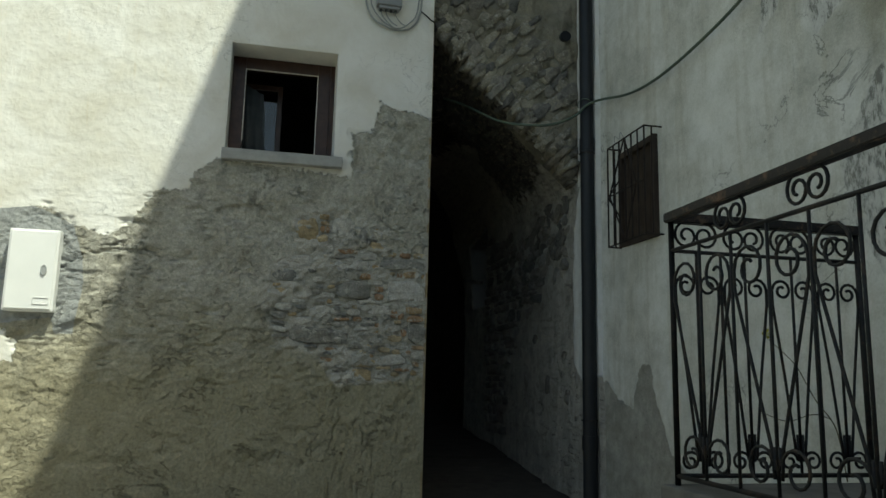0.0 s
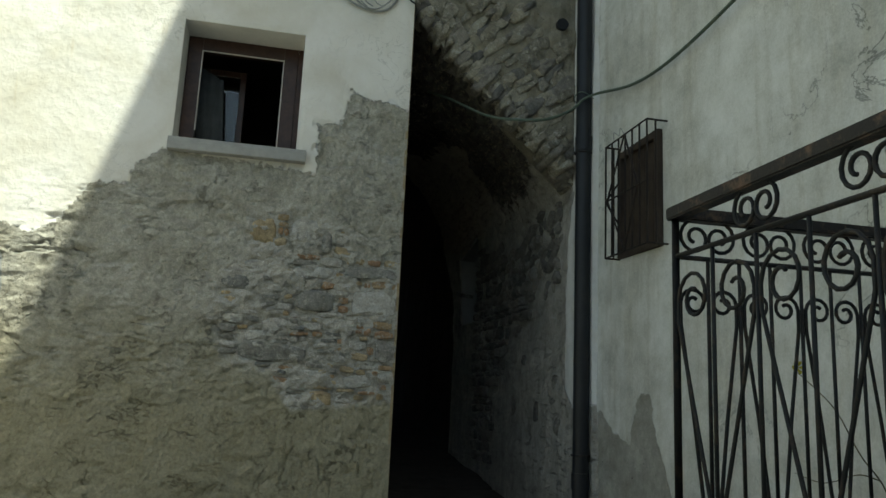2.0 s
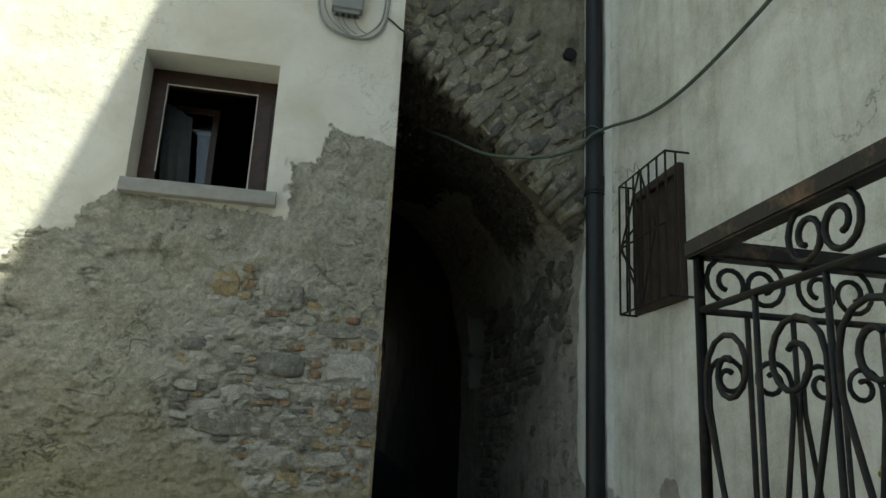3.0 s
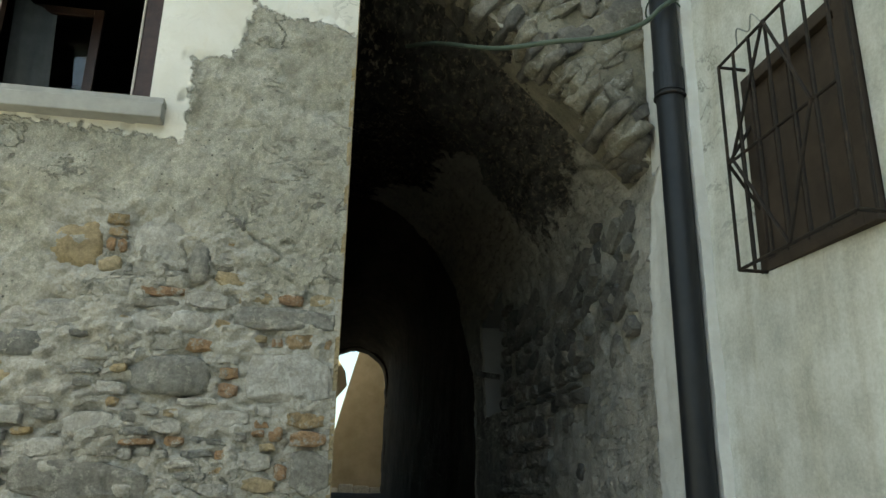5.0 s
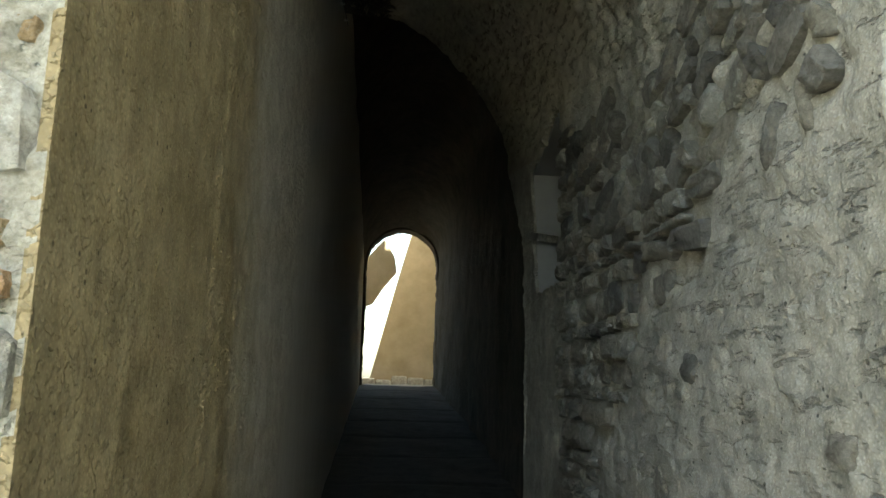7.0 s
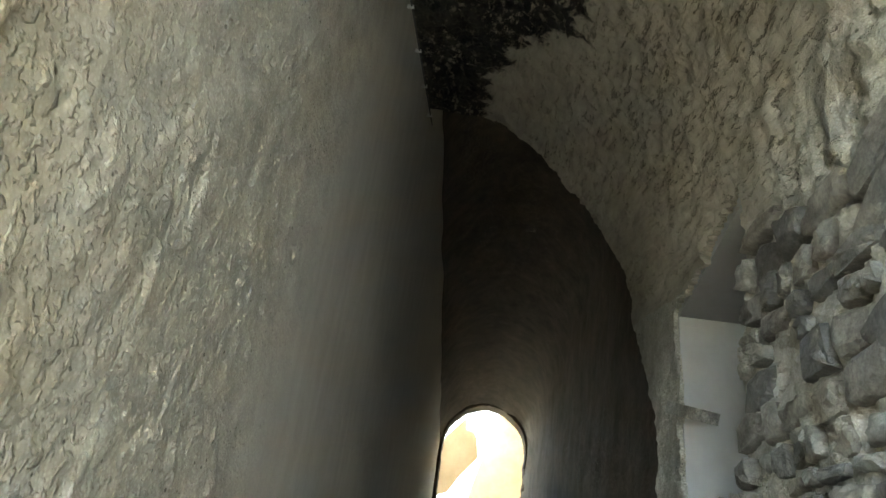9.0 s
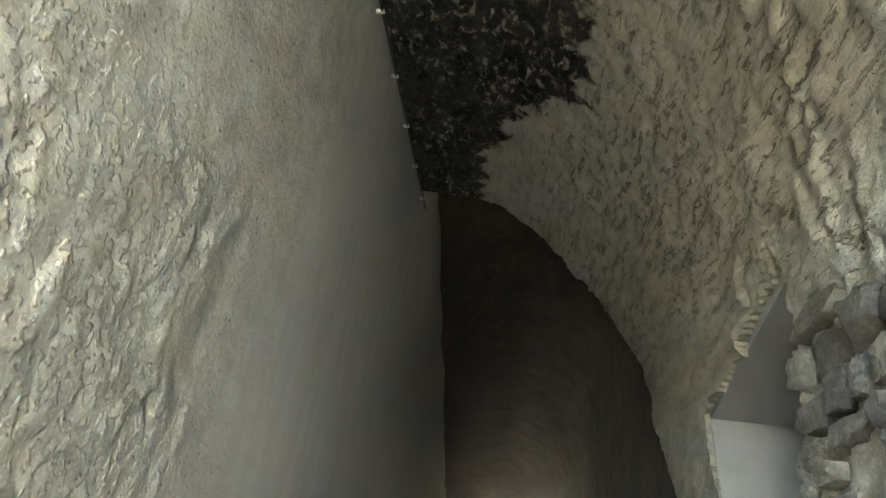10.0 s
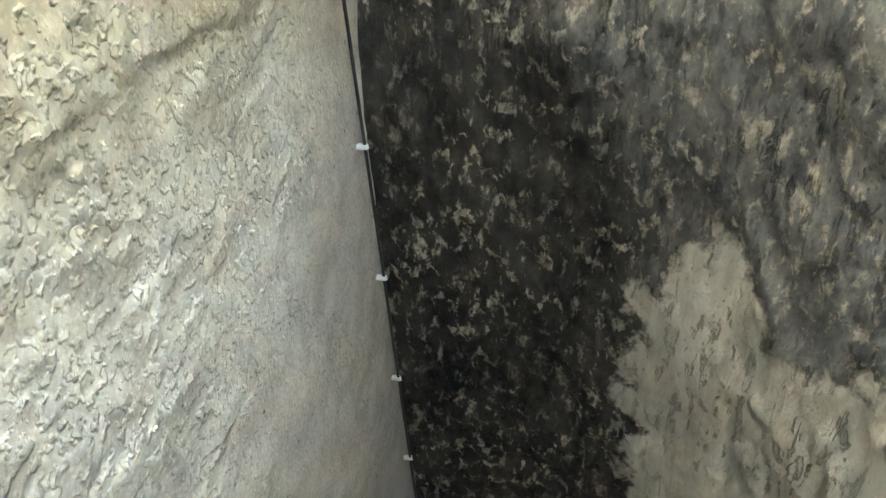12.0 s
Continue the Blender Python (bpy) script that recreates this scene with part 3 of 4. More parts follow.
sheet("wall_passage_left_inner", steps((5.4, 13.1, 0.1)), steps((0.2, 7.2, 0.1)), flat("x", -0.004), facing(1, 0, 0), 0.34, ALLEY_L, lambda y, z: 0.006 * fbm(y, z, 3, 4, 29),
      {"smooth": lambda y, z: y * 0 + 1, "pale": lambda y, z: y * 0 + 1}, label="smooth plastered side wall deep in the passage")

# right side of the passage and the half vault over it
XR = 1.39


def crown(y):
    return np.interp(y, [0.24, 1.6, 2.5, 5.4], [4.25, 4.20, 4.36, 4.93])


def vault_z(x, y):
    k = ease(0.24, 2.0, y)
    round_arch = crown(y) - 1.24 + 1.24 * np.sqrt(np.clip(1 - (np.clip(x - 0.2, 0, 9) / 1.19) ** 2, 0, 1))
    return (1 - k) * (4.58 - 0.95 * x) + k * round_arch


def vault_end(s):
    """Where the half vault stops: it hangs back towards the springing like the tail of a pendentive."""
    x = XR * np.cos(np.clip(s - 1, 0, 1) * math.pi / 2)
    low = np.interp(0.2 + 3.49 * np.clip(s, 0, 1), [2.4, 2.9, 3.3, 3.69], [4.17, 4.25, 4.60, 5.10])
    return np.where(s < 1, low, np.interp(x, [0.2, 0.5, 0.75, 1.0, 1.2, 1.31, XR], [5.05, 5.10, 5.28, 5.46, 5.46, 5.38, 5.10]))


def right_place(s, y):
    phi = np.clip(s - 1, 0, 1) * math.pi / 2
    y = np.where(y > 4.12, 4.12 + (y - 4.12) * (vault_end(s) - 4.12) / 1.28, y)
    x = np.where(s < 1, XR + 0.012 * (1 - np.clip(y, 0, 1)), XR * np.cos(phi))
    spring = vault_z(np.full_like(y, XR), y)
    z = np.where(s < 1, 0.2 + (spring - 0.2) * np.clip(s, 0, 1), vault_z(x, y))
    return np.stack([x, y + 0.02 * ease(5.2, 5.4, y) * fbm(s * 3, y, 5, 3, 45), z], 1)


def right_out(s, y):
    phi = np.clip(s - 1, 0, 1) * math.pi / 2
    return np.stack([-np.cos(phi), 0 * y, -np.sin(phi)], 1)


RUBBLE = [(0.40, 3.9), (0.50, 2.5), (0.95, 2.6), (1.15, 2.45), (1.3, 2.2), (1.85, 2.1), (2.0, 1.8), (2.3, 1.6), (2.3, 0.0), (3.14, 0.0), (3.14, 3.22), (2.6, 3.35), (1.9, 3.5), (1.2, 3.9)]
BAND = [(-0.3, 1.55), (0.2, 1.5), (0.30, 1.60), (0.35, 1.66), (0.345, 2.2), (0.32, 2.7), (0.26, 3.1), (0.1, 3.3), (-0.3, 3.3)]
# Sooty crown; the part from y 0.3 to 1.2 paints the mouth's shade
SOOT_SHADE = [(-0.2, 0.3), (1.05, 0.3), (1.32, 1.2), (1.30, 2.15), (1.08, 2.22), (0.92, 2.02), (0.77, 2.18), (0.75, 2.6), (0.79, 3.2), (0.83, 3.6), (0.55, 3.95), (0.42, 4.5), (0.34, 5.6), (-0.2, 5.6)]
NICHE = (3.14, 4.10, 2.40)


def niche_head(y):
    return 3.42 - 0.19 * (y - 3.2) / 0.9


def niche_jamb(z):
    return 4.03 - 0.23 * (3.25 - z)


def wall_yz(s, y):
    p = right_place(s, y)
    return p[:, 1], p[:, 2]


def right_relief(s, y):
    p = right_place(s, y)
    z, along = p[:, 2], p[:, 2] + (XR - p[:, 0])
    rub = ease(-0.05, 0.05, inside(y, np.where(s < 1, z, along), RUBBLE) + 0.05 * fbm(y, along, 5, 3, 41))
    band = ease(-0.01, 0.02, inside(y, z, BAND)) * (s < 1)
    lump = 0.008 * fbm(y, along, 2.0, 3, 42) + 0.008 * fbm(y * 0.7, along, 9, 4, 43, 0.6) + 0.006 * fbm(y, along, 26, 3, 44, 0.65)
    flake = 0.014 * ease(0.1, 0.16, fbm(y * 0.6, along, 5, 4, 47)) + 0.013 * ease(0.13, 0.18, fbm(y * 0.7, along, 10, 4, 49)) - 0.018 * ease(0.1, 0.0, np.abs(fbm(y * 0.5, along, 3.2, 4, 51)))
    sweep, over = 0.91 * y + 0.42 * p[:, 0], 0.91 * p[:, 0] - 0.42 * y
    ridge = 0.015 * np.maximum(fbm(over * 3.2, sweep * 0.6, 8, 3, 46, 0.6), -0.3)
    flake = flake * np.where(s < 1, 0.35, 0.45) + ridge * np.where(s < 1, 0.0, 1.0)
    out = (lump * np.where(s < 1, 0.6, 1.0) + flake) * (1 - 0.85 * band) + 0.008 * band + (-0.016 + 0.016 * fbm(y, along, 11, 4, 57, 0.6)) * rub
    return out * np.where(s >= 1, ease(2.0, 1.95, s), ease(0.24, 0.29, y))


def right_hole(s, y):
    yy, zz = wall_yz(s, y)
    jag = 0.035 * fbm(yy, zz, 7, 3, 61)
    return (yy > NICHE[0] + jag) & (yy < niche_jamb(zz) + 0.5 * jag) & (zz > NICHE[2]) & (zz < niche_head(yy) + jag) & (s < 1.25)


wall_right = sheet("wall_passage_right", steps((0, 0.35, 0.03), (0.35, 1.0, 0.0052), (1.0, 2.0, 0.0075)), steps((0.24, 3.05, 0.0155), (3.05, 4.2, 0.006), (4.2, 5.4, 0.02)), right_place, right_out, 0.025, ALLEY_R, right_relief,
                   {"soot_shade": lambda s, y: np.where(s > 1, inside(right_place(s, y)[:, 0], y, SOOT_SHADE), -1),
                    "band": lambda s, y: np.where(s < 1, inside(y, right_place(s, y)[:, 2], BAND), -1),
                    "vaulted": lambda s, y: np.where(s > 0.97, right_place(s, y)[:, 2] - 3.55, -1) + 0.25 * (y - 2.0) * (s > 0.97),
                    "ashen": lambda s, y: right_place(s, y)[:, 0] - 0.85 - 0.5 * (y - 2.2)},
                   hole=right_hole, label="grey rubble wall rising into a sooty half vault, mouth darkened for shade")
# the jamb in front of the vault, beside the downpipe
sheet("wall_jamb", steps((-0.16, 0.24, 0.02)), steps((0.2, 1.2, 0.06), (1.2, 3.3, 0.02), (3.3, 8.6, 0.2)), lambda y, z: np.stack([XR + 0.0091 + 0 * y, y, z], 1), facing(-1, 0, 0), 0.25, ALLEY_R,
      lambda y, z: 0.008 * fbm(y, z, 3, 4, 71) * ease(0.24, 0.2, y), {"vaulted": lambda y, z: y * 0 - 1, "soot_shade": lambda y, z: y * 0 - 1, "band": lambda y, z: np.maximum(inside(y, z, BAND), z - 3.2)}, label="painted plaster jamb beside the downpipe")


# masonry face above the vault
def face_place(x, v):
    z0 = vault_z(x, np.full_like(x, 0.24))
    return np.stack([x, 0 * x + 0.24, z0 + (5.2 - z0) * v], 1)


wall_arch = sheet("wall_over_passage", steps((0.0, XR + 0.02, 0.02)), steps((0, 1, 0.016)), face_place, facing(0, -1, 0), 0.3, ARCHFACE,
                  lambda x, v: (0.014 * fbm(x, v * 1.5, 3, 4, 81) + 0.018 * fbm(x + v, v * 1.5 - x, 9, 4, 82, 0.6)) * ease(0, 0.05, v), {"soot_shade": lambda x, v: x * 0 - 1, "band": lambda x, v: x * 0 - 1}, back=False,
                  label="rubble masonry face over the passage arch")
sheet("wall_over_passage_upper", steps((0.0, XR + 0.02, 0.2)), steps((5.2, 8.6, 0.2)), flat("y", 0.24), facing(0, -1, 0), 0.3, ALLEY_R, None, {"vaulted": lambda x, v: x * 0 - 1, "soot_shade": lambda x, v: x * 0 - 1, "band": lambda x, v: x * 0 - 1}, label="plastered wall higher over the passage")

# recess of the niche: leaning far jamb, sloping soffit, back and sill
def slab_between(bm, quad, push):
    """A thick slab from four corners, pushed back along a vector."""
    near = [bm.verts.new(q) for q in quad]
    far = [bm.verts.new(Vector(q) + Vector(push)) for q in quad]
    bm.faces.new(near)
    bm.faces.new(far[::-1])
    for k in range(4):
        bm.faces.new((near[k], far[k], far[(k + 1) % 4], near[(k + 1) % 4]))
    return bm


XN = XR + 0.022
bm = slab_between(bmesh.new(), [(XN, niche_jamb(2.3), 2.3), (2.3, niche_jamb(2.3), 2.3), (2.3, niche_jamb(3.26), 3.26), (XN, niche_jamb(3.26), 3.26)], (0, 0.10, 0))
structure("niche_jamb_wall", bm, COLUMN, "smooth grey cement jamb of the niche")
bm = slab_between(bmesh.new(), [(XN, 2.98, 3.43), (2.3, 2.98, 3.43), (2.3, 4.06, 3.245), (XN, 4.06, 3.245)], (0, 0, 0.12))
structure("niche_soffit", bm, COLUMN, "smooth grey cement soffit of the niche", "ceiling")
bm = boxed(2.31, 2.41, 2.98, 4.06, 2.2, 3.6)
add_box(bm, XN + 0.05, 2.30, 2.86, 2.975, 2.2, 3.6)
add_box(bm, XN, 2.30, 2.98, 3.80, 2.2, 2.38)
structure("niche_back", bm, COLUMN, "smooth grey cement back and sill of the niche")


# the passage beyond the half vault
def far_place(s, y):
    a = np.clip(s - 1, 0, 1) * math.pi
    top = np.interp(y, [5.4, 12.95], [6.0, 4.63])
    rad = np.interp(y, [5.4, 9.0, 12.95], [0.80, 0.78, 0.665])
    mid = np.interp(y, [5.4, 12.95], [0.74, 0.69])
    x = np.where(s < 1, mid + rad, mid + rad * np.cos(a))
    z = np.where(s < 1, 0.4 + (top - rad - 0.4) * np.clip(s, 0, 1), top - rad + rad * np.sin(a))
    return np.stack([x, y, z], 1)


def far_out(s, y):
    a = np.clip(s - 1, 0, 1) * math.pi
    return np.stack([-np.cos(a), 0 * y, -np.sin(a)], 1)


none = {"soot_shade": lambda s, y: s * 0 - 1, "band": lambda s, y: s * 0 - 1}
sheet("ceiling_far_vault", steps((0, 1, 0.04), (1, 2, 0.04)), steps((4.16, 12.95, 0.07)), far_place, far_out, 0.3, DEEP_SHADE, lambda s, y: 0.02 * fbm(y, s * 4, 2, 4, 91) + 0.01 * fbm(y, s * 4, 8, 3, 92), none, back=False,
      label="plastered barrel vault of the inner passage, shade put into its colour", cat="ceiling")
structure("wall_vault_step", boxed(-0.1, 1.9, 5.0, 5.35, 5.2, 6.4), ALLEY_R, "dark masonry over the end of the half vault")
structure("wall_behind_passage", boxed(1.69, 1.85, 0.24, 2.98, 0.2, 6.2), ALLEY_R, "masonry behind the rubble wall")
structure("wall_behind_niche", boxed(1.69, 1.85, 5.18, 5.5, 0.2, 6.4), ALLEY_R, "masonry behind the niche")


def arch_hole(x, z):
    jag = 0.012 * fbm(x, z, 6, 3, 95)
    return (z > 1.0) & (np.abs(x - 0.69) < 0.65 + jag) & ((z < 3.95) | (np.hypot(x - 0.69, z - 3.95) < 0.65 + jag))


# end wall shares the vault's shade-darkened plaster colour
sheet("wall_far_arch", steps((-1.2, 0.0, 0.2), (0.0, 1.4, 0.014), (1.4, 3.0, 0.2)), steps((1.0, 1.7, 0.1), (1.7, 4.7, 0.014), (4.7, 8.6, 0.3)), flat("y", 12.95), facing(0, -1, 0), 0.45, DEEP_SHADE,
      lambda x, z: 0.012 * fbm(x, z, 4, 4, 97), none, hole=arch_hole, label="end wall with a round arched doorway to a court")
# court beyond the arch
bm = bmesh.new()
slab_between(bm, [(0.02, 16.5, 1.5), (3.0, 16.5, 1.5), (3.0, 16.5, 3.95), (0.62, 16.5, 3.95)], (0, 0.3, 0))
slab_between(bm, [(0.62, 16.5, 3.951), (3.0, 16.5, 3.951), (3.0, 16.5, 7.5), (1.55, 16.5, 7.5)], (0, 0.3, 0))
structure("wall_court", bm, OCHRE, "ochre plastered leaning wall of the sunny court")
bm = bmesh.new()
for k in range(9):
    add_box(bm, -1.2 + 0.36 * k, -1.2 + 0.36 * k + 0.35, 16.2 + 0.03 * (k % 3), 16.49, 1.6, 1.86 + 0.03 * (k * 7 % 4), 0.05)
structure("court_plinth", bm, PALE, "rough stone footing along the court wall", "plinth")
# unseen block, added to keep the sun off part of the court wall
structure("court_house", boxed(1.75, 5.0, 13.45, 16.45, 1.0, 7.75), OCHRE, "unseen block added to shade the court wall")
bm = bmesh.new()
gable = [bm.verts.new((x, 15.2, z)) for x, z in ((-1.15, 2.9), (0.14, 3.44), (0.33, 3.76), (0.62, 4.12), (0.57, 4.44), (0.335, 4.82), (-1.15, 3.05))]
bmesh.ops.extrude_face_region(bm, geom=[bm.faces.new(gable)])
bm.verts.ensure_lookup_table()
for v in bm.verts[7:]:
    v.co.y += 0.2
structure("court_roof_corner", bm, OCHRE, "shaded gable corner of the house beside the court", "roof")
# unseen wall, added so that less skylight enters through the arch
structure("wall_court_left", boxed(-1.5, -1.2, 13.42, 16.45, 1.0, 7.5), OCHRE, "unseen wall added to cut the skylight in the court")

# unseen boxes, added to stop sky and sun leaking into the passage
structure("house_mass", add_box(boxed(1.87, 7.0, 0.24, 13.4, 6.45, 8.59), 2.56, 7.0, 0.24, 13.4, -0.2, 6.45), SIDE, "unseen block added to stop skylight leaking into the passage", "house")
# roofs that close the houses
structure("roof_front_house", boxed(-9, 1.6, 0.0, 13.4, 8.6, 8.8), TILE, "tiled roof of the house over the passage", "roof")
structure("roof_side_house", boxed(0.70, 7.0, -12.0, 0.3, 11.7, 11.9), TILE, "overhanging eave of the side house", "roof")
structure("wall_street_back", boxed(-9, 7, -12.4, -12, -0.5, 5.0), SIDE, "plain house wall across the street")
structure("wall_street_end", boxed(-9.4, -9, -12, 0, -0.5, 4.0), SIDE, "plain house wall at the end of the street")


# wall of the side house
def side_x(y):
    return 1.43 - 0.06 * y


HOLE = (-1.04, -0.45, 2.53, 3.30)
PEEL = [(0.3, 1.3), (-0.2, 1.5), (-0.4, 1.36), (-0.6, 1.3), (-0.72, 1.6), (-0.86, 1.63), (-0.93, 1.36), (-1.02, 1.2), (-1.12, 1.0), (-1.3, 0.9), (-2.2, 0.85), (-7, 0.8), (-7, -1), (0.3, -1)]
FLAKED = [[(-2.72, 2.68), (-2.85, 2.80), (-3.0, 3.02), (-3.2, 3.12), (-3.9, 3.15), (-3.9, 2.0), (-3.2, 1.92), (-2.95, 2.02), (-2.78, 2.3)],
          [(-2.17, 3.56), (-2.22, 3.80), (-2.45, 4.0), (-2.34, 3.66)], [(-2.62, 3.36), (-2.52, 3.62), (-2.60, 3.9), (-3.0, 3.8), (-2.85, 3.5)]]
MOULD = [(-2.2, 4.6), (-2.3, 2.9), (-2.8, 2.3), (-4.2, 2.2), (-4.2, 4.6)]


def side_peel(y, z):
    return inside(y, z, PEEL)


def side_flaked(y, z):
    return np.maximum.reduce([inside(y, z, f) for f in FLAKED])


def side_relief(y, z):
    a = 0.008 * fbm(y, z, 1.5, 4, 111) + 0.003 * fbm(y, z, 12, 3, 112)
    off = -0.008 * ease(-0.01, 0.01, side_peel(y, z) + 0.05 * fbm(y, z, 9, 3, 113)) - 0.006 * ease(-0.005, 0.005, side_flaked(y, z) + 0.03 * fbm(y, z, 9, 3, 114))
    crack = -0.005 * ease(0.03, 0.0, np.abs(fbm(y, z, 1.6, 4, 117))) * ease(0.0, 0.3, vnoise(y * 0.7, z * 0.7, 119))
    edge = ease(0.0, 0.03, np.maximum(np.maximum(HOLE[0] - y, y - HOLE[1]), np.maximum(HOLE[2] - z, z - HOLE[3])))
    return (a + off + crack) * edge


side_fields = {"peel": side_peel, "flaked": side_flaked, "mould": lambda y, z: inside(y, z, MOULD)}
wall_side = sheet("wall_side_house", steps((0.0, HOLE[1], 0.025), (HOLE[1], HOLE[0], 0.025), (HOLE[0], -4.6, 0.025), (-4.6, -12, 0.3)), steps((-0.2, 0.6, 0.1), (0.6, HOLE[2], 0.025), (HOLE[2], HOLE[3], 0.025), (HOLE[3], 4.8, 0.03)),
                  lambda y, z: np.stack([side_x(y), y, z], 1), facing(-1, 0, 0), 0.3, SIDE, side_relief, side_fields,
                  hole=lambda y, z: (y > HOLE[0]) & (y < HOLE[1]) & (z > HOLE[2]) & (z < HOLE[3]), label="stained off-white plaster wall with flaking patches")
sheet("wall_side_house_upper", steps((0.0, -12, 0.3)), steps((4.8, 11.7, 0.3)), lambda y, z: np.stack([side_x(y), y, z], 1), facing(-1, 0, 0), 0.3, SIDE, None, side_fields, label="off-white plaster upper storeys of the side house")
structure("wall_side_house_return", boxed(1.75, 7.0, -0.05, 0.23, -0.2, 11.7), SIDE, "plain return wall of the side house")

# ---- window in the front wall ----
x0, x1, z0, z1 = WIN
window = tagged(new("window_1"), "small window with dark wooden frame and open sash", "window", kind="structure")
bm = boxed(x0 - 0.02, x0 + 0.004, 0.001, 0.37, z0, z1)
add_box(bm, x1 - 0.004, x1 + 0.02, 0.001, 0.37, z0, z1)
add_box(bm, x0 + 0.004, x1 - 0.004, 0.001, 0.37, z1 - 0.004, z1 + 0.02)
add_box(bm, x0 + 0.004, x1 - 0.004, 0.001, 0.37, z0 - 0.02, z0 + 0.004)
part("reveal", bm, REVEAL, window, "white plastered window reveal")


def ring(x0, x1, y0, y1, z0, z1, t, bevel=0.004, foot=None):
    foot = t if foot is None else foot
    bm = boxed(x0, x0 + t, y0, y1, z0, z1, bevel)
    add_box(bm, x1 - t, x1, y0, y1, z0, z1, bevel)
    add_box(bm, x0 + t, x1 - t, y0, y1, z1 - t, z1, bevel)
    add_box(bm, x0 + t, x1 - t, y0, y1, z0, z0 + foot, bevel)
    return bm


part("window_frame", ring(x0 + 0.005, x1 - 0.040, 0.27, 0.33, z0 + 0.005, z1 - 0.005, 0.105, foot=0.03), WOOD, window, "dark brown varnished wooden frame")
bm = boxed(x1 - 0.039, x1 - 0.004, 0.27, 0.33, z0 + 0.005, z1 - 0.005)
part("frame_packing", bm, WOOD, window, "dark wooden strip beside the frame")
bm = boxed(x0 + 0.108, x0 + 0.116, 0.260, 0.268, z0 + 0.17, z1 - 0.108)
add_box(bm, x1 - 0.151, x1 - 0.143, 0.260, 0.268, z0 + 0.08, z1 - 0.108)
add_box(bm, x0 + 0.116, x1 - 0.151, 0.260, 0.268, z1 - 0.116, z1 - 0.108)
part("glazing_bead", bm, BEAD, window, "thin pale weatherstrip round the opening")
sash = part("open_sash", ring(x0 + 0.10, x0 + 0.42, 0.62, 0.65, z0 + 0.04, z1 - 0.1, 0.045), WOOD, window, "inner sash standing open")
part("pane", boxed(x0 + 0.146, x0 + 0.374, 0.633, 0.637, z0 + 0.086, z1 - 0.146), GLASS, sash, "dark reflecting glass").visible_shadow = False
bm = boxed(x0 - 0.015, x1 + 0.065, -0.075, 0.15, z0 - 0.085, z0 - 0.022, 0.006)
add_box(bm, x0 - 0.015, x1 + 0.065, -0.060, 0.15, z0 - 0.020, z0 + 0.006, 0.003)
part("window_sill", bm, SILL, window, "grey stone sill with a stepped edge")
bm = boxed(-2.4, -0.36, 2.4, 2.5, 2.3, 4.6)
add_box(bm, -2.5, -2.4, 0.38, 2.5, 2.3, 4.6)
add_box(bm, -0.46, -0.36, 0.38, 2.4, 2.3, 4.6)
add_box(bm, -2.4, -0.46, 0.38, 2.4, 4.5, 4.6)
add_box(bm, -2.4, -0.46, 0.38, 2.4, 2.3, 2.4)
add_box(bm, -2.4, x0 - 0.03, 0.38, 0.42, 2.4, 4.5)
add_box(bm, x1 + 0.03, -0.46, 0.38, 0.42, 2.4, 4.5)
structure("room_behind_window", bm, DARKROOM, "room behind the window, coloured near black for its shade", "room")
bm = bmesh.new()
rows = []
for k in range(25):
    u = -1.53 + 0.022 * k
    rows.append([bm.verts.new((u - 0.05 * h, 0.47 + 0.012 * math.sin(k * 1.9) + 0.03 * h, z0 + 0.02 + (0.75 - 0.012 * k) * h)) for h in (0.0, 0.5, 1.0)])
for a, b in zip(rows[:10], rows[1:10]):
    for h in range(2):
        bm.faces.new((a[h], b[h], b[h + 1], a[h + 1]))
bm.verts.ensure_lookup_table()
bmesh.ops.delete(bm, geom=[v for v in bm.verts if not v.link_faces], context="VERTS")
bmesh.ops.solidify(bm, geom=bm.faces[:], thickness=0.003)
tagged(put_bm("curtain", bm, CURTAIN, soft=True), "gathered curtain hanging behind the window frame, darkened for the shade", "curtain")

# ---- meter box ----
box = thing("meter_box", "white enamelled meter box set in a grey cement patch", "meter box", (-2.89, 0.02, 1.885))


def local(ob, made):
    made.matrix_parent_inverse = Matrix.Translation(ob.location).inverted()
    return made


local(box, part("body", boxed(-3.06, -2.725, -0.075, 0.03, 1.885, 2.475, 0.008), METER, box))
door = local(box, part("door", boxed(-3.045, -2.740, -0.088, -0.076, 1.90, 2.46, 0.005), METER, box))
bm = tube([(-2.807 + 0.016 * math.cos(a), -0.092, 2.18 + 0.034 * math.sin(a)) for a in np.linspace(0, 2 * math.pi, 20)[:-1]], 0.006, 6, True)
add_box(bm, -2.820, -2.794, -0.0945, -0.089, 2.150, 2.210, 0.002)
part("latch", bm, LATCH, door, "grey oval latch")
part("label_frame", ring(-2.86, -2.755, -0.093, -0.089, 1.935, 1.985, 0.004, 0.001), METER, door, "raised blank label frame")

# ---- junction box and its cable loops ----
jb = thing("junction_box", "grey plastic junction box high on the wall", "junction box", (-0.40, -0.01, 4.52))
local(jb, part("body", boxed(-0.50, -0.29, -0.09, 0.0, 4.54, 4.80, 0.012), GREYBOX, jb))
local(jb, part("base_flange", boxed(-0.48, -0.31, -0.075, 0.0, 4.515, 4.539, 0.004), GREYBOX, jb))
for k in range(4):
    x = -0.46 + 0.04 * k
    local(jb, part("cable_gland", tube([(x, -0.045, 4.53), (x, -0.045, 4.495)], 0.011, 8), BLACKCABLE, jb))
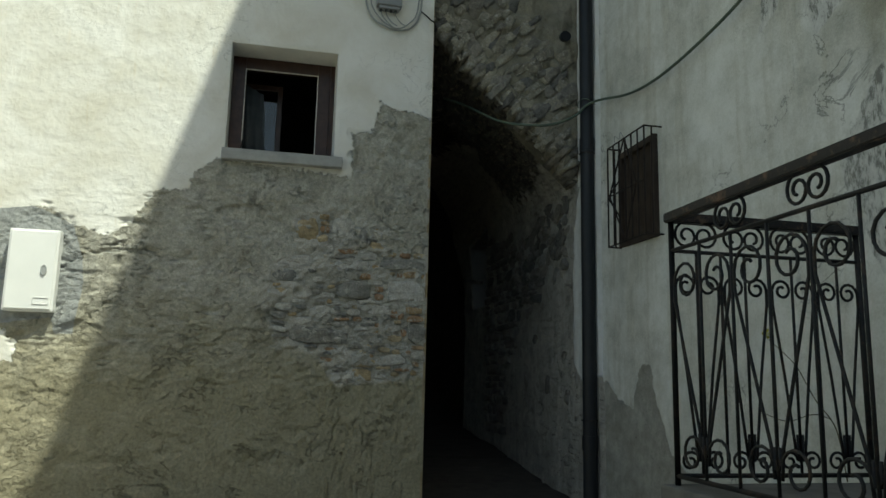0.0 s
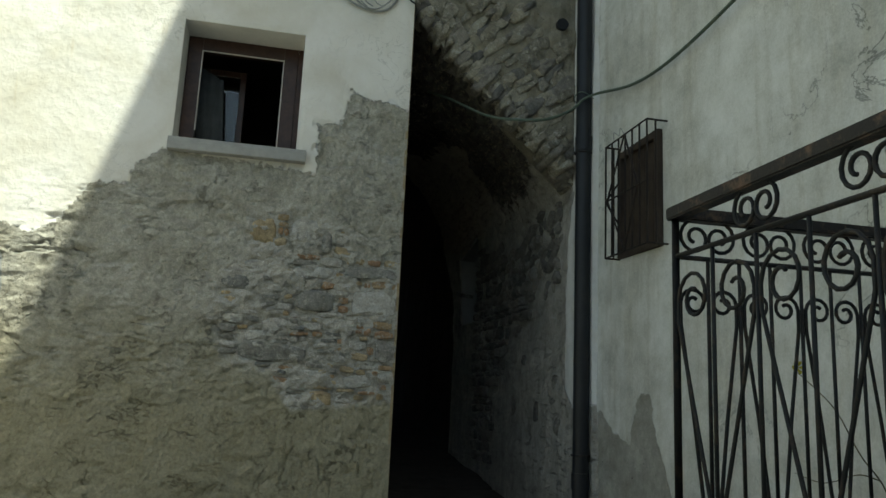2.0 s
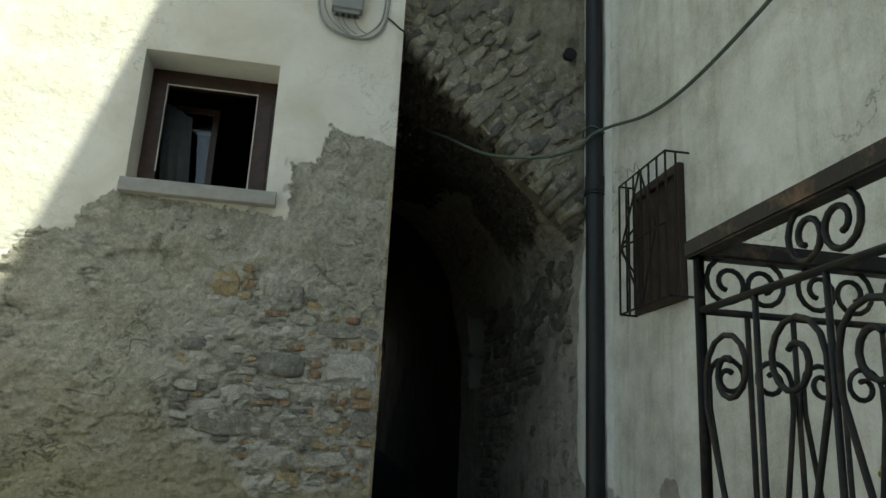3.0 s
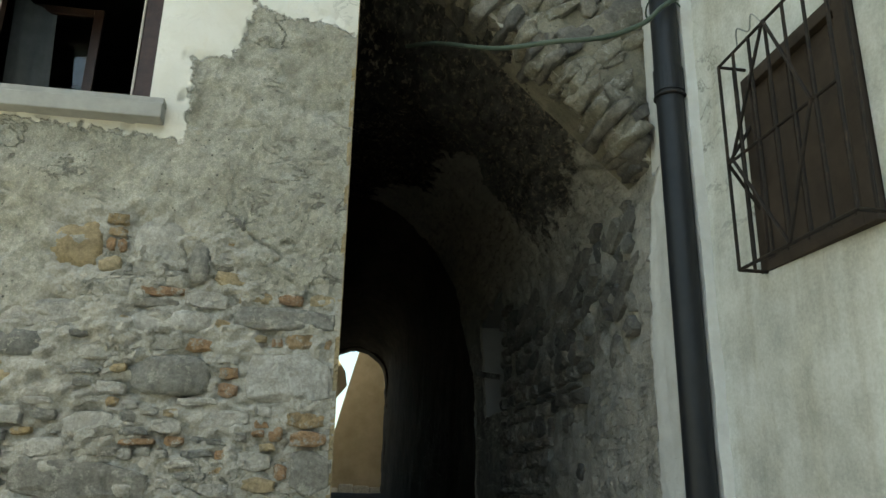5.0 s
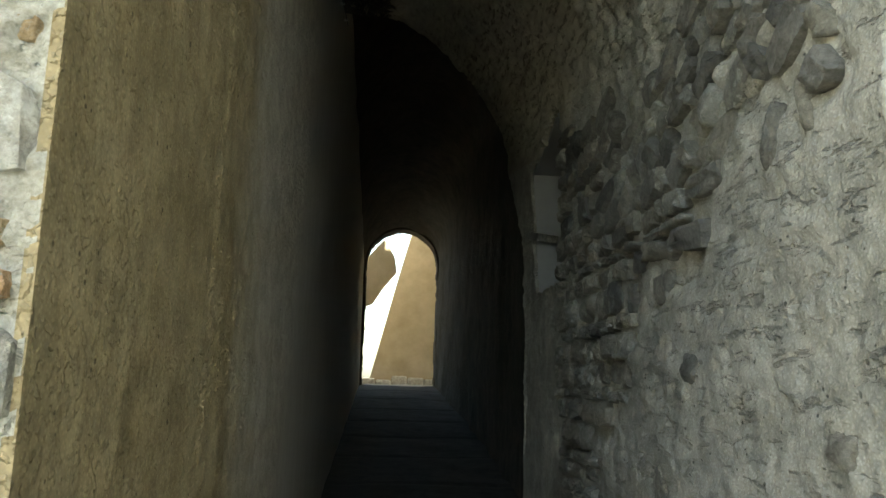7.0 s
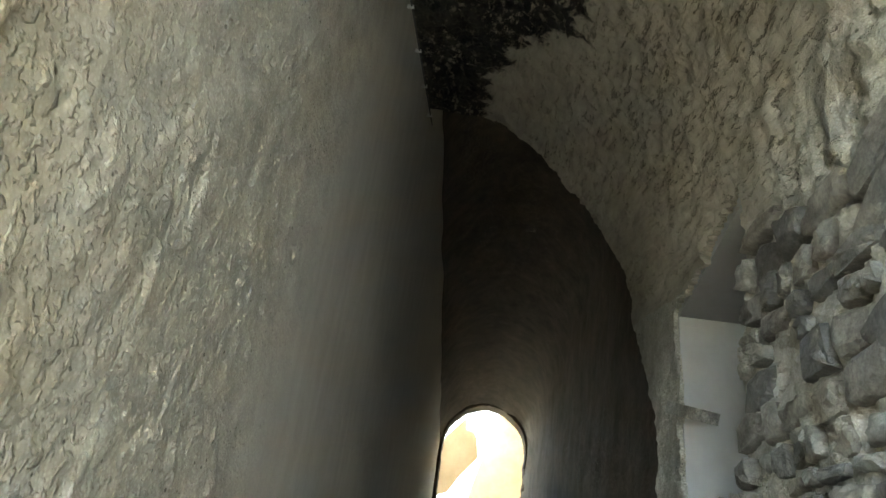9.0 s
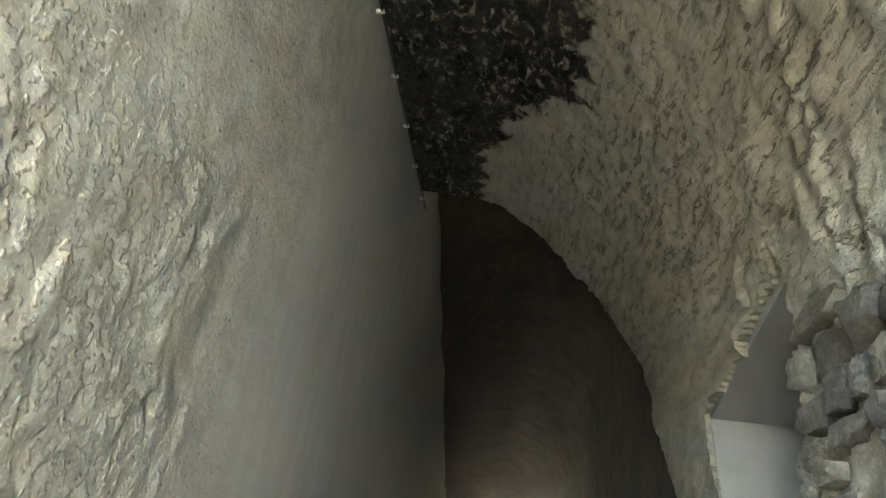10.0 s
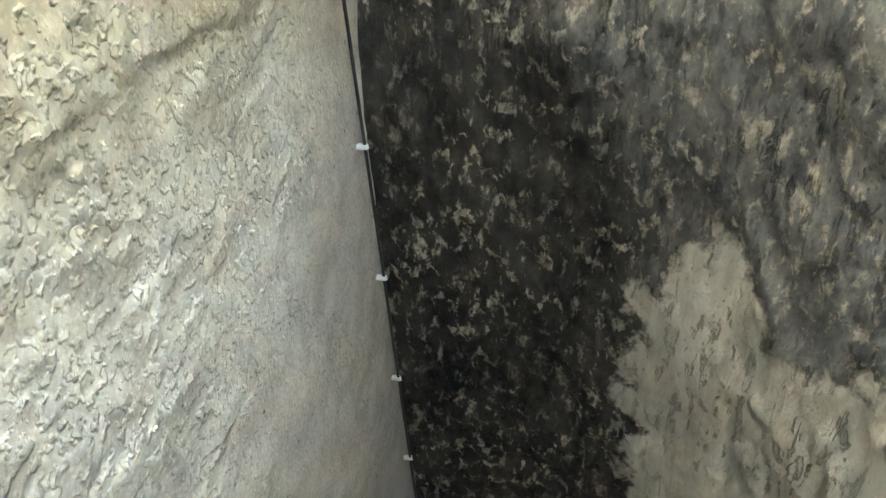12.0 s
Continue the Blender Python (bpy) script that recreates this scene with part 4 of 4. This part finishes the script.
lead = bend([(-0.59, -0.02, 4.85), (-0.585, -0.022, 4.58), (-0.53, -0.024, 4.44), (-0.42, -0.024, 4.375), (-0.30, -0.024, 4.355), (-0.19, -0.024, 4.40), (-0.125, -0.022, 4.54), (-0.11, -0.02, 4.85)])
tagged(put_bm("cable_loop", tube(lead, 0.0085, 8), GREYCABLE, soft=True), "grey cable hanging in a loop below the box", "cable", "loops by the junction box")
lead = bend([(-0.56, -0.034, 4.85), (-0.545, -0.036, 4.57), (-0.46, -0.038, 4.43), (-0.33, -0.04, 4.36), (-0.22, -0.038, 4.42), (-0.15, -0.03, 4.55), (-0.135, -0.03, 4.85)])
tagged(put_bm("cable_loop", tube(lead, 0.0065, 8), GREYCABLE, soft=True), "thin grey cable hanging in a second loop", "cable", "loops by the junction box")
for k, x in enumerate((-0.46, -0.42, -0.34)):
    lead = bend([(x, -0.045, 4.50), (x + 0.01, -0.046, 4.46), (x + 0.05, -0.044, 4.41), (x + 0.10, -0.036, 4.375 + 0.01 * k)])
    tagged(put_bm("box_lead", tube(lead, 0.0045, 6), GREYCABLE, soft=True), "thin lead coming out of the junction box", "cable", "leads of the junction box")
lead = bend([(-0.12, -0.022, 4.55), (-0.08, -0.014, 4.53), (-0.03, -0.010, 4.49), (0.008, 0.01, 4.47), (0.02, 0.10, 4.42), (0.02, 0.4, 4.34)])
tagged(put_bm("corner_cable", tube(lead, 0.006, 8), BLACKCABLE, soft=True), "black cable turning round the wall corner", "cable")

# ---- cable clipped along the left wall under the vault ----
lead = bend([(0.022, y, 3.80 + 0.197 * y) for y in (0.4, 1.0, 2.0, 3.0, 4.0, 5.2)])
tagged(put_bm("wall_cable", tube(lead, 0.005, 6), BLACKCABLE, soft=True), "thin dark cable clipped along the passage wall", "cable")
for k in range(9):
    y = 1.42 + 0.45 * k
    z = 3.80 + 0.197 * y
    bm = boxed(0.0, 0.030, y - 0.006, y + 0.006, z - 0.010, z + 0.007, 0.002)
    add_tube(bm, [(0.0, y, z - 0.008), (0.034, y, z - 0.008)], 0.0035, 6)
    tagged(put_bm("cable_clip", bm, CLIP), "small white nailed cable clip", "cable clip", "clips along the wall cable")

# ---- downpipe ----
px, py = 1.338, -0.11
pipe = thing("downpipe", "dark grey round plastic downpipe in the corner", "downpipe", (px, py, 0.4))
local(pipe, part("pipe", tube([(px + 0.002 * math.sin(z), py, z) for z in np.linspace(0.36, 8.5, 40)], 0.058, 24), PIPE, pipe)).data.polygons.foreach_set("use_smooth", [True] * (39 * 24 + 2))
for z in (0.95, 3.42, 6.2):
    local(pipe, part("coupling", tube([(px, py, z), (px, py, z + 0.01), (px, py, z + 0.10), (px, py, z + 0.11)], 0.064, 24), PIPE, pipe))
for z in (1.18, 3.40, 5.9):
    bracket = local(pipe, part("bracket", tube([(px + 0.064 * math.cos(a), py + 0.064 * math.sin(a), z) for a in np.linspace(0, 2 * math.pi, 24)[:-1]], 0.006, 6, True), IRON, pipe))
    part("bracket_stem", boxed(px + 0.062, 1.45, py - 0.006, py + 0.006, z - 0.006, z + 0.006), IRON, bracket)
lead = [(px + 0.075 * math.cos(a), py + 0.075 * math.sin(a), 3.85 + 0.02 * math.sin(2 * a)) for a in np.linspace(0, 2 * math.pi, 24)[:-1]]
tagged(put_bm("cable_tie", tube(lead, 0.004, 6, True), GREEN), "green wire tied round the downpipe", "wire")
# short drain stub in the masonry over the arch
bm = tube([(1.27, 0.30, 4.61), (1.27, 0.19, 4.60), (1.27, 0.185, 4.60)], 0.05, 16)
tagged(put_bm("drain_stub", bm, PIPE, soft=False), "short dark drain pipe poking from the masonry", "pipe")

# ---- green hose across the opening ----
lead = bend([(0.30, 0.90, 4.16), (0.42, 0.56, 3.98), (0.62, 0.12, 3.70), (0.82, -0.14, 3.595), (1.02, -0.19, 3.61), (1.20, -0.19, 3.70), (1.30, -0.19, 3.80), (1.38, -0.30, 3.82), (1.44, -0.70, 3.73), (1.455, -1.15, 3.69), (1.47, -1.7, 3.73), (1.49, -2.2, 3.83), (1.52, -2.9, 4.08), (1.60, -4.2, 4.7)], 8)
tagged(put_bm("green_hose", tube(lead, 0.011, 8), GREEN, soft=True), "green hose sagging across the passage mouth", "hose")

# ---- barred window of the side house ----
win2 = tagged(new("window_2"), "small barred window with dark wooden shutter", "window", kind="structure")
y0, y1, z0, z1 = HOLE
xw = side_x(-0.76)
bm = bmesh.new()
for k in range(5):
    ya = y0 + 0.005 + k * (y1 - y0 - 0.01) / 5
    add_box(bm, xw + 0.012, xw + 0.042, ya, ya + (y1 - y0 - 0.01) / 5 - 0.006, z0, z1, 0.004)
part("shutter", bm, OLDWOOD, win2, "dark weathered board shutter")
bm = boxed(xw - 0.020, xw + 0.011, y0, y0 + 0.05, z0, z1, 0.004)
add_box(bm, xw - 0.020, xw + 0.011, y1 - 0.05, y1, z0, z1, 0.004)
add_box(bm, xw - 0.020, xw + 0.011, y0 + 0.05, y1 - 0.05, z1 - 0.05, z1, 0.004)
add_box(bm, xw - 0.020, xw + 0.011, y0 + 0.05, y1 - 0.05, z0, z0 + 0.04, 0.004)
part("window_frame", bm, OLDWOOD, win2)
structure("wall_behind_shutter", boxed(xw + 0.20, xw + 0.28, y0 - 0.1, y1 + 0.1, z0 - 0.1, z1 + 0.1), OLDWOOD, "dark boards closing the barred window")
grille = thing("window_grille", "rusty projecting iron grille over the barred window", "window grille", (1.36, -0.8, 2.53))
gx, ga, gb, gl, gh = 1.352, -1.10, -0.485, 2.53, 3.33
rods = [("frame_bar", [(gx, ga, gl), (gx, gb, gl)]), ("frame_bar", [(gx, ga, gh), (gx, gb, gh)]), ("frame_bar", [(gx, ga, (gl + gh) / 2), (gx, gb, (gl + gh) / 2)])]
for y in (ga, gb):
    for z in (gl, gh):
        rods.append(("stay", [(gx, y, z), (side_x(y) + 0.03, y, z)]))
    rods += [("corner_bar", [(gx, y, gl), (gx, y, gh)]), ("return_bar", [(gx + 0.06, y, gl), (gx + 0.06, y, gh)]),
             ]
    if y == gb:
        rods += [("side_brace", [(gx, y, (gl + gh) / 2), (side_x(y) + 0.01, y, gl + 0.22)]), ("side_brace", [(gx, y, (gl + gh) / 2), (side_x(y) + 0.01, y, gh - 0.22)])]
for k in range(1, 6):
    y = ga + (gb - ga) * k / 6
    rods.append(("upright_bar", [(gx, y, gl), (gx, y, gh)]))
mid, cy = (gl + gh) / 2, (ga + gb) / 2
rods += [("diagonal_bar", [(gx - 0.006, cy, gl), (gx - 0.006, ga + 0.12, mid)]), ("diagonal_bar", [(gx - 0.006, cy, gl), (gx - 0.006, gb - 0.04, mid)]),
         ("diagonal_bar", [(gx - 0.006, cy, gh), (gx - 0.006, ga + 0.12, mid)]), ("diagonal_bar", [(gx - 0.006, cy, gh), (gx - 0.006, gb - 0.04, mid)])]
for name, pts in rods:
    local(grille, part(name, tube(pts, 0.0065, 6), GRILLE, grille))
wire = bend([(gx, -0.62, gh), (gx - 0.02, -0.66, gh + 0.05), (gx, -0.70, gh + 0.02), (gx - 0.01, -0.74, gh + 0.06), (gx, -0.78, gh)])
tagged(put_bm("grille_wire", tube(wire, 0.003, 5), GREYCABLE), "loose twist of wire on top of the grille", "wire")

# ---- landing and wrought-iron railing ----
RX, RY, RT, RB = 0.366, -3.20, 2.150, 1.12
bm = boxed(RX - 0.05, 1.60, -5.4, RY + 0.05, RB - 0.13, RB - 0.035, 0.012)
landing = tagged(put_bm("landing_slab", bm, SLAB), "concrete stair landing slab under the iron railing", "landing", kind="structure")
structure("landing_base", boxed(RX + 0.25, 1.62, -5.4, RY - 0.12, -0.2, RB - 0.131), SLAB, "plastered masonry under the stair landing")
rail = thing("iron_railing", "black wrought-iron scroll railing with rusty handrail on landing", "railing", (RX, RY, RB - 0.035))


def panel(origin, along, length, modules, shift=0.0):
    """One straight run of railing with scrolls."""
    o, d = Vector(origin), Vector(along)

    def at(u, z):
        return o + d * u + Vector((0, 0, z - o.z))

    def bar(name, pts, r=0.0065, sides=6):
        made = part(name, tube([at(*p) for p in pts], r, sides), IRON, rail)
        smooth(made.data)
        return local(rail, made)

    def curl(cu, cz, r, start, turns, way):
        n = int(abs(turns) * 14)
        return [(cu + r * (1 - 0.72 * k / n) * math.cos(start + way * 2 * math.pi * turns * k / n), cz + r * (1 - 0.72 * k / n) * math.sin(start + way * 2 * math.pi * turns * k / n)) for k in range(n + 1)]

    side = Vector((-d.y, d.x, 0)) * 0.024
    a, b = at(-0.02, RT), at(length + 0.02, RT)
    bm = bmesh.new()
    lo, hi = Vector((0, 0, -0.028)), Vector((0, 0, 0.012))
    vs = [bm.verts.new(p) for p in (a - side + lo, a + side + lo, a + side + hi, a - side + hi, b - side + lo, b + side + lo, b + side + hi, b - side + hi)]
    for q in ((0, 1, 2, 3), (7, 6, 5, 4), (0, 4, 5, 1), (1, 5, 6, 2), (2, 6, 7, 3), (3, 7, 4, 0)):
        bm.faces.new([vs[k] for k in q])
    bmesh.ops.bevel(bm, geom=bm.edges[:], offset=0.005, segments=2, affect="EDGES")
    local(rail, part("handrail", bm, RUST, rail, "rusty flat iron handrail"))
    bar("mid_rail", [(0, 2.005), (length, 2.005)], 0.008)
    bar("bottom_rail", [(0, RB), (length, RB)], 0.010)
    bar("post", [(0, RB - 0.04), (0, RT - 0.02)], 0.012, 8)
    bar("post", [(length, RB - 0.04), (length, RT - 0.02)], 0.012, 8)
    m = length / modules
    for k in range(modules):
        u, c = k * m, (k + 0.5) * m
        if k:
            bar("upright", [(u, RB), (u, 2.005)])
        bar("upright", [(c, RB), (c, 2.005)])
        for way, ue in ((1, u + 0.014), (-1, u + m - 0.014)):
            r = m * 0.21
            foot = c - way * 0.018
            top = curl(ue + way * r, 1.865, r, math.pi if way > 0 else 0.0, 1.35, -way)
            bar("scroll_bar", [(foot, RB + 0.06), (foot - way * 0.012, RB + 0.16), ((foot * 0.5 + ue * 0.5), 1.52), (ue, 1.80)] + top, 0.0062)
            r2 = m * 0.19
            base = curl(c - way * (r2 + 0.012), RB + 0.012 + r2, r2, 0.0 if way > 0 else math.pi, 1.3, way)
            bar("foot_scroll", [(c - way * 0.012, RB + 0.16)] + base, 0.006)
            r3 = 0.058
            head = curl(c + shift - way * (r3 * 0.72), 2.072, r3, math.pi / 2, 1.45, way)
            bar("crest_scroll", head, 0.0062)
    return rail


panel((RX, RY, RB), (1, 0, 0), 0.88, 4)
panel((RX, RY, RB), (0, -1, 0), 2.05, 5, 0.205)
creeper = thing("creeper", "dry creeper stem with one yellow flower on railing", "plant", (0.95, -3.17, RB - 0.035))
stem = bend([(1.15, -3.17, RB - 0.03), (1.12, -3.16, 1.30), (1.02, -3.17, 1.42), (0.95, -3.16, 1.55), (0.86, -3.18, 1.62), (0.79, -3.17, 1.68)])
local(creeper, part("stem", tube(stem, 0.003, 5, taper=0.5), TWIG, creeper))
local(creeper, part("stem", tube(bend([(1.10, -3.16, 1.34), (1.0, -3.18, 1.36), (0.9, -3.15, 1.33), (0.78, -3.17, 1.36)]), 0.0025, 5, taper=0.5), TWIG, creeper))
bm = bmesh.new()
for k in range(6):
    a = k * math.pi / 3
    p = Vector((0.79, -3.185, 1.685))
    q = p + Vector((0.018 * math.cos(a), -0.006, 0.018 * math.sin(a)))
    s = Vector((-math.sin(a), 0, math.cos(a))) * 0.007
    f = bm.faces.new([bm.verts.new(v) for v in (p, q - s, q + (q - p) * 0.3, q + s)])
bmesh.ops.solidify(bm, geom=bm.faces[:], thickness=0.002)
local(creeper, part("flower", bm, LEAF, creeper, "small yellow flower"))

# ---- loose brick in the niche edge ----
bm = bmesh.new()
bmesh.ops.create_cube(bm, size=1, matrix=Matrix.LocRotScale((1.45, 3.93, 2.80), Euler((0.3, 0, 0.4)), (0.16, 0.14, 0.05)))
tagged(put_bm("loose_brick", bm, SLATE, wall_right), "")

# ---- stones and bricks of the front wall ----
rng = random.Random(5)
LAID = []


def wall_stone(xa, xb, za, zb, mat_, shape=None, proud=0.0, tilt=0.0):
    LAID.append((xa, xb, za, zb))
    w_, h_ = xb - xa, zb - za
    pool = SQUARE if shape is None else shape
    dd = min(0.16, max(0.06, 0.7 * min(w_, h_)))
    name = "brick" if mat_ is BRICK else "stone"
    return lay(rng.choice(pool), name, ((xa + xb) / 2, dd / 2 - 0.006 - proud, (za + zb) / 2), (w_, dd, h_), Euler((0, tilt, 0)), mat_, wall_front)


wall_stone(-1.07, -0.88, 2.52, 2.73, TAN, ROUND, 0.006)
wall_stone(-0.88, -0.80, 2.70, 2.745, BRICK, proud=0.0)
wall_stone(-0.87, -0.80, 2.655, 2.69, BRICK)
wall_stone(-0.87, -0.835, 2.60, 2.65, BRICK)
wall_stone(-0.83, -0.795, 2.595, 2.65, BRICK)
wall_stone(-0.89, -0.80, 2.52, 2.585, TAN, ROUND)
wall_stone(-0.79, -0.58, 2.51, 2.735, PALE, ROUND, 0.004)
wall_stone(-0.565, -0.49, 2.49, 2.645, SLATE, ROUND, 0.018)
wall_stone(-0.53, -0.37, 2.70, 2.765, SLATE, proud=0.008)
wall_stone(-0.735, -0.57, 2.437, 2.478, BRICK)
wall_stone(-0.75, -0.58, 2.395, 2.432, SLATE)
wall_stone(-0.57, -0.41, 2.40, 2.465, PALE)
wall_stone(-0.75, -0.455, 2.305, 2.392, PALE, ROUND, 0.012)
wall_stone(-0.40, -0.005, 2.33, 2.42, SLATE, proud=0.010)
wall_stone(-0.38, -0.25, 2.425, 2.475, TAN)
wall_stone(-0.24, -0.14, 2.428, 2.47, BRICK)
wall_stone(-0.12, -0.02, 2.428, 2.478, TAN)
wall_stone(-0.335, -0.01, 2.065, 2.255, PALE, proud=0.014)
wall_stone(-0.725, -0.45, 2.08, 2.225, SLATE, ROUND, 0.016)
wall_stone(-0.72, -0.56, 2.24, 2.298, PALE)
wall_stone(-0.55, -0.45, 2.24, 2.292, BRICK)
wall_stone(-0.44, -0.35, 2.20, 2.235, PALE)
wall_stone(-0.42, -0.35, 2.145, 2.19, BRICK)
wall_stone(-0.42, -0.35, 2.08, 2.135, BRICK)
wall_stone(-0.20, -0.02, 2.265, 2.325, BRICK)
wall_stone(-0.172, -0.035, 1.980, 2.040, BRICK, proud=0.010)
wall_stone(-0.158, -0.022, 1.918, 1.975, BRICK, proud=0.012)
wall_stone(-0.148, -0.006, 1.745, 1.912, SLATE, proud=0.012)
wall_stone(-0.12, -0.01, 1.702, 1.738, BRICK)
wall_stone(-0.115, -0.006, 1.615, 1.70, PALE, ROUND, 0.01)
wall_stone(-0.23, -0.175, 1.935, 1.99, BRICK, ROUND)
wall_stone(-0.20, -0.155, 1.80, 1.86, BRICK)
wall_stone(-0.33, -0.21, 1.83, 1.90, PALE)
wall_stone(-0.31, -0.19, 1.76, 1.815, TAN)
wall_stone(-1.23, -0.95, 2.19, 2.30, SLATE, ROUND)
wall_stone(-1.08, -0.60, 1.72, 1.86, SLATE, proud=0.006, tilt=0.06)
wall_stone(-0.58, -0.42, 1.43, 1.55, TAN, proud=0.004, tilt=-0.1)
wall_stone(-0.92, -0.75, 1.93, 2.02, PALE, ROUND)
for _ in range(20000):
    if len(LAID) > 300:
        break
    cx, cz = rng.uniform(-1.25, -0.03), rng.uniform(1.45, 2.72)
    w_, h_ = rng.choice([(0.24, 0.09), (0.17, 0.07), (0.11, 0.05), (0.28, 0.12), (0.06, 0.035), (0.13, 0.03)])
    w_, h_ = w_ * rng.uniform(0.8, 1.25), h_ * rng.uniform(0.8, 1.25)
    box_ = (cx - w_ / 2, cx + w_ / 2, cz - h_ / 2, cz + h_ / 2)
    if box_[1] > -0.01 or inside(np.array([cx]), np.array([cz]), BARE)[0] < 0.04:
        continue
    if any(box_[0] < b - 0.004 and box_[1] > a + 0.004 and box_[2] < d - 0.002 and box_[3] > c + 0.002 for a, b, c, d in LAID):
        continue
    wall_stone(*box_, rng.choice([PALE, PALE, PALE, PALE, SLATE, SLATE, TAN, TAN, BRICK]) if cx < -0.3 or w_ > 0.16 else rng.choice([BRICK, BRICK, TAN, PALE]), rng.choice([None, ANGULAR, ANGULAR]), rng.uniform(-0.012, 0.006), rng.uniform(-0.12, 0.12))

# ---- rubble of the passage wall ----
rng = random.Random(11)
z = 0.9
while z < 3.45:
    h_ = rng.choice([0.045, 0.055, 0.065, 0.08, 0.105]) * rng.uniform(0.85, 1.15)
    y = 0.42 + rng.uniform(0, 0.1)
    while y < 3.12:
        steep = z > 2.45 and y < 2.2
        w_ = rng.choice([0.07, 0.10, 0.13, 0.17, 0.22]) * rng.uniform(0.8, 1.2) * (1.05 if not steep else 0.95)
        w_ = min(w_, 3.13 - y) if y + w_ > 3.13 else w_
        cy_, cz_ = y + w_ / 2, z + h_ / 2
        if w_ > 0.05 and inside(np.array([cy_]), np.array([cz_]), RUBBLE)[0] > 0.02 and rng.random() < 0.93:
            tilt = rng.uniform(-0.08, 0.08) + (0.55 if steep else 0.0)
            spring = float(vault_z(np.array([XR]), np.array([cy_]))[0])
            if cz_ < spring:
                at, turn = (XR + 0.062 - rng.uniform(0.0, 0.030), cy_, cz_ + rng.uniform(-0.012, 0.012)), Euler((-tilt, rng.uniform(-0.08, 0.08), rng.uniform(-0.08, 0.08)))
                if rng.random() < 0.8:
                    lay(rng.choice(ANGULAR), "stone", at, (w_ * 1.14, rng.uniform(0.12, 0.15), h_ * rng.uniform(1.1, 1.3)), (turn.to_matrix() @ SIDEWAYS).to_euler(), rng.choice([ROCK, ROCK, ROCK, SLATE]), wall_right)
                else:
                    lay(rng.choice(BLOCKY), "stone", at, (rng.uniform(0.12, 0.15), w_ * 1.02, h_ * rng.uniform(0.8, 1.1)), turn, rng.choice([ROCK, ROCK, SLATE]), wall_right)
        y += w_ + rng.uniform(0.005, 0.03)
    z += h_ + 0.014
for y, z, w_, h_ in ((0.56, 1.72, 0.10, 0.09), (0.62, 2.50, 0.05, 0.16), (0.78, 2.46, 0.07, 0.18), (0.98, 1.45, 0.12, 0.22), (1.35, 1.9, 0.12, 0.10), (1.6, 1.5, 0.14, 0.2), (0.5, 1.35, 0.10, 0.16)):
    lay(rng.choice(ROUND), "stone", (XR + 0.03, y, z), (0.10, w_, h_), Euler((rng.uniform(-0.3, 0.3), 0, 0)), ROCK, wall_right)

# ---- voussoirs of the arch face and of the first vault courses ----
rng = random.Random(23)
n = 30
for k in range(n):
    x = 0.04 + (XR - 0.06) * (k + 0.5) / n
    base = float(vault_z(np.array([x]), np.array([0.24]))[0])
    lean = math.radians(38 + 22 * (1 - x / XR)) + rng.uniform(-0.2, 0.2)
    reach = 0.0
    for row in range(4):
        long_ = rng.uniform(0.09, 0.27)
        mid_ = reach + long_ / 2
        cx, cz = x + 0.62 * mid_ * 0.5, base + 0.02 + mid_
        reach += long_ + 0.02
        if cx > XR - 0.02 or cz > 5.1 or rng.random() < 0.10:
            continue
        lay(rng.choice(BLOCKY), "voussoir", (cx, 0.278 - rng.uniform(0.0, 0.022), cz), (0.085 * rng.uniform(0.6, 1.6), 0.10, long_), Euler((0, math.pi / 2 - lean, 0)), rng.choice([ARCHSTONE, ARCHSTONE, ROCK]), wall_arch)
# underside course takes darker ROCK to paint the shade there
for row in range(1):
    ya = 0.26 + 0.26 * row
    for k in range(22):
        phi = (k + rng.uniform(0.2, 0.8)) / 22 * math.pi / 2
        x = XR * math.cos(phi)
        y = ya + rng.uniform(-0.03, 0.05)
        zc = float(vault_z(np.array([x]), np.array([y]))[0])
        if rng.random() < 0.14:
            continue
        lay(rng.choice(BLOCKY), "voussoir", (x + 0.03 * math.cos(phi), y + 0.12, zc + 0.03 * math.sin(phi)), (0.12, rng.uniform(0.16, 0.27), 0.075 * rng.uniform(0.8, 1.2)), Euler((rng.uniform(-0.12, 0.12), -phi * 0.7, rng.uniform(-0.1, 0.1))), ROCK, wall_right)
for k in range(26):
    x = 0.03 + (XR - 0.05) * (k + rng.uniform(0.2, 0.8)) / 26
    zc = float(vault_z(np.array([x]), np.array([0.24]))[0])
    lay(rng.choice(BLOCKY), "voussoir", (x + 0.02, 0.27 + rng.uniform(-0.02, 0.03), zc + 0.03), (0.075 * rng.uniform(0.8, 1.4), rng.uniform(0.14, 0.24), rng.uniform(0.12, 0.22)), Euler((rng.uniform(-0.15, 0.15), math.radians(42) + rng.uniform(-0.2, 0.2), 0)), rng.choice([ARCHSTONE, ROCK]), wall_arch)
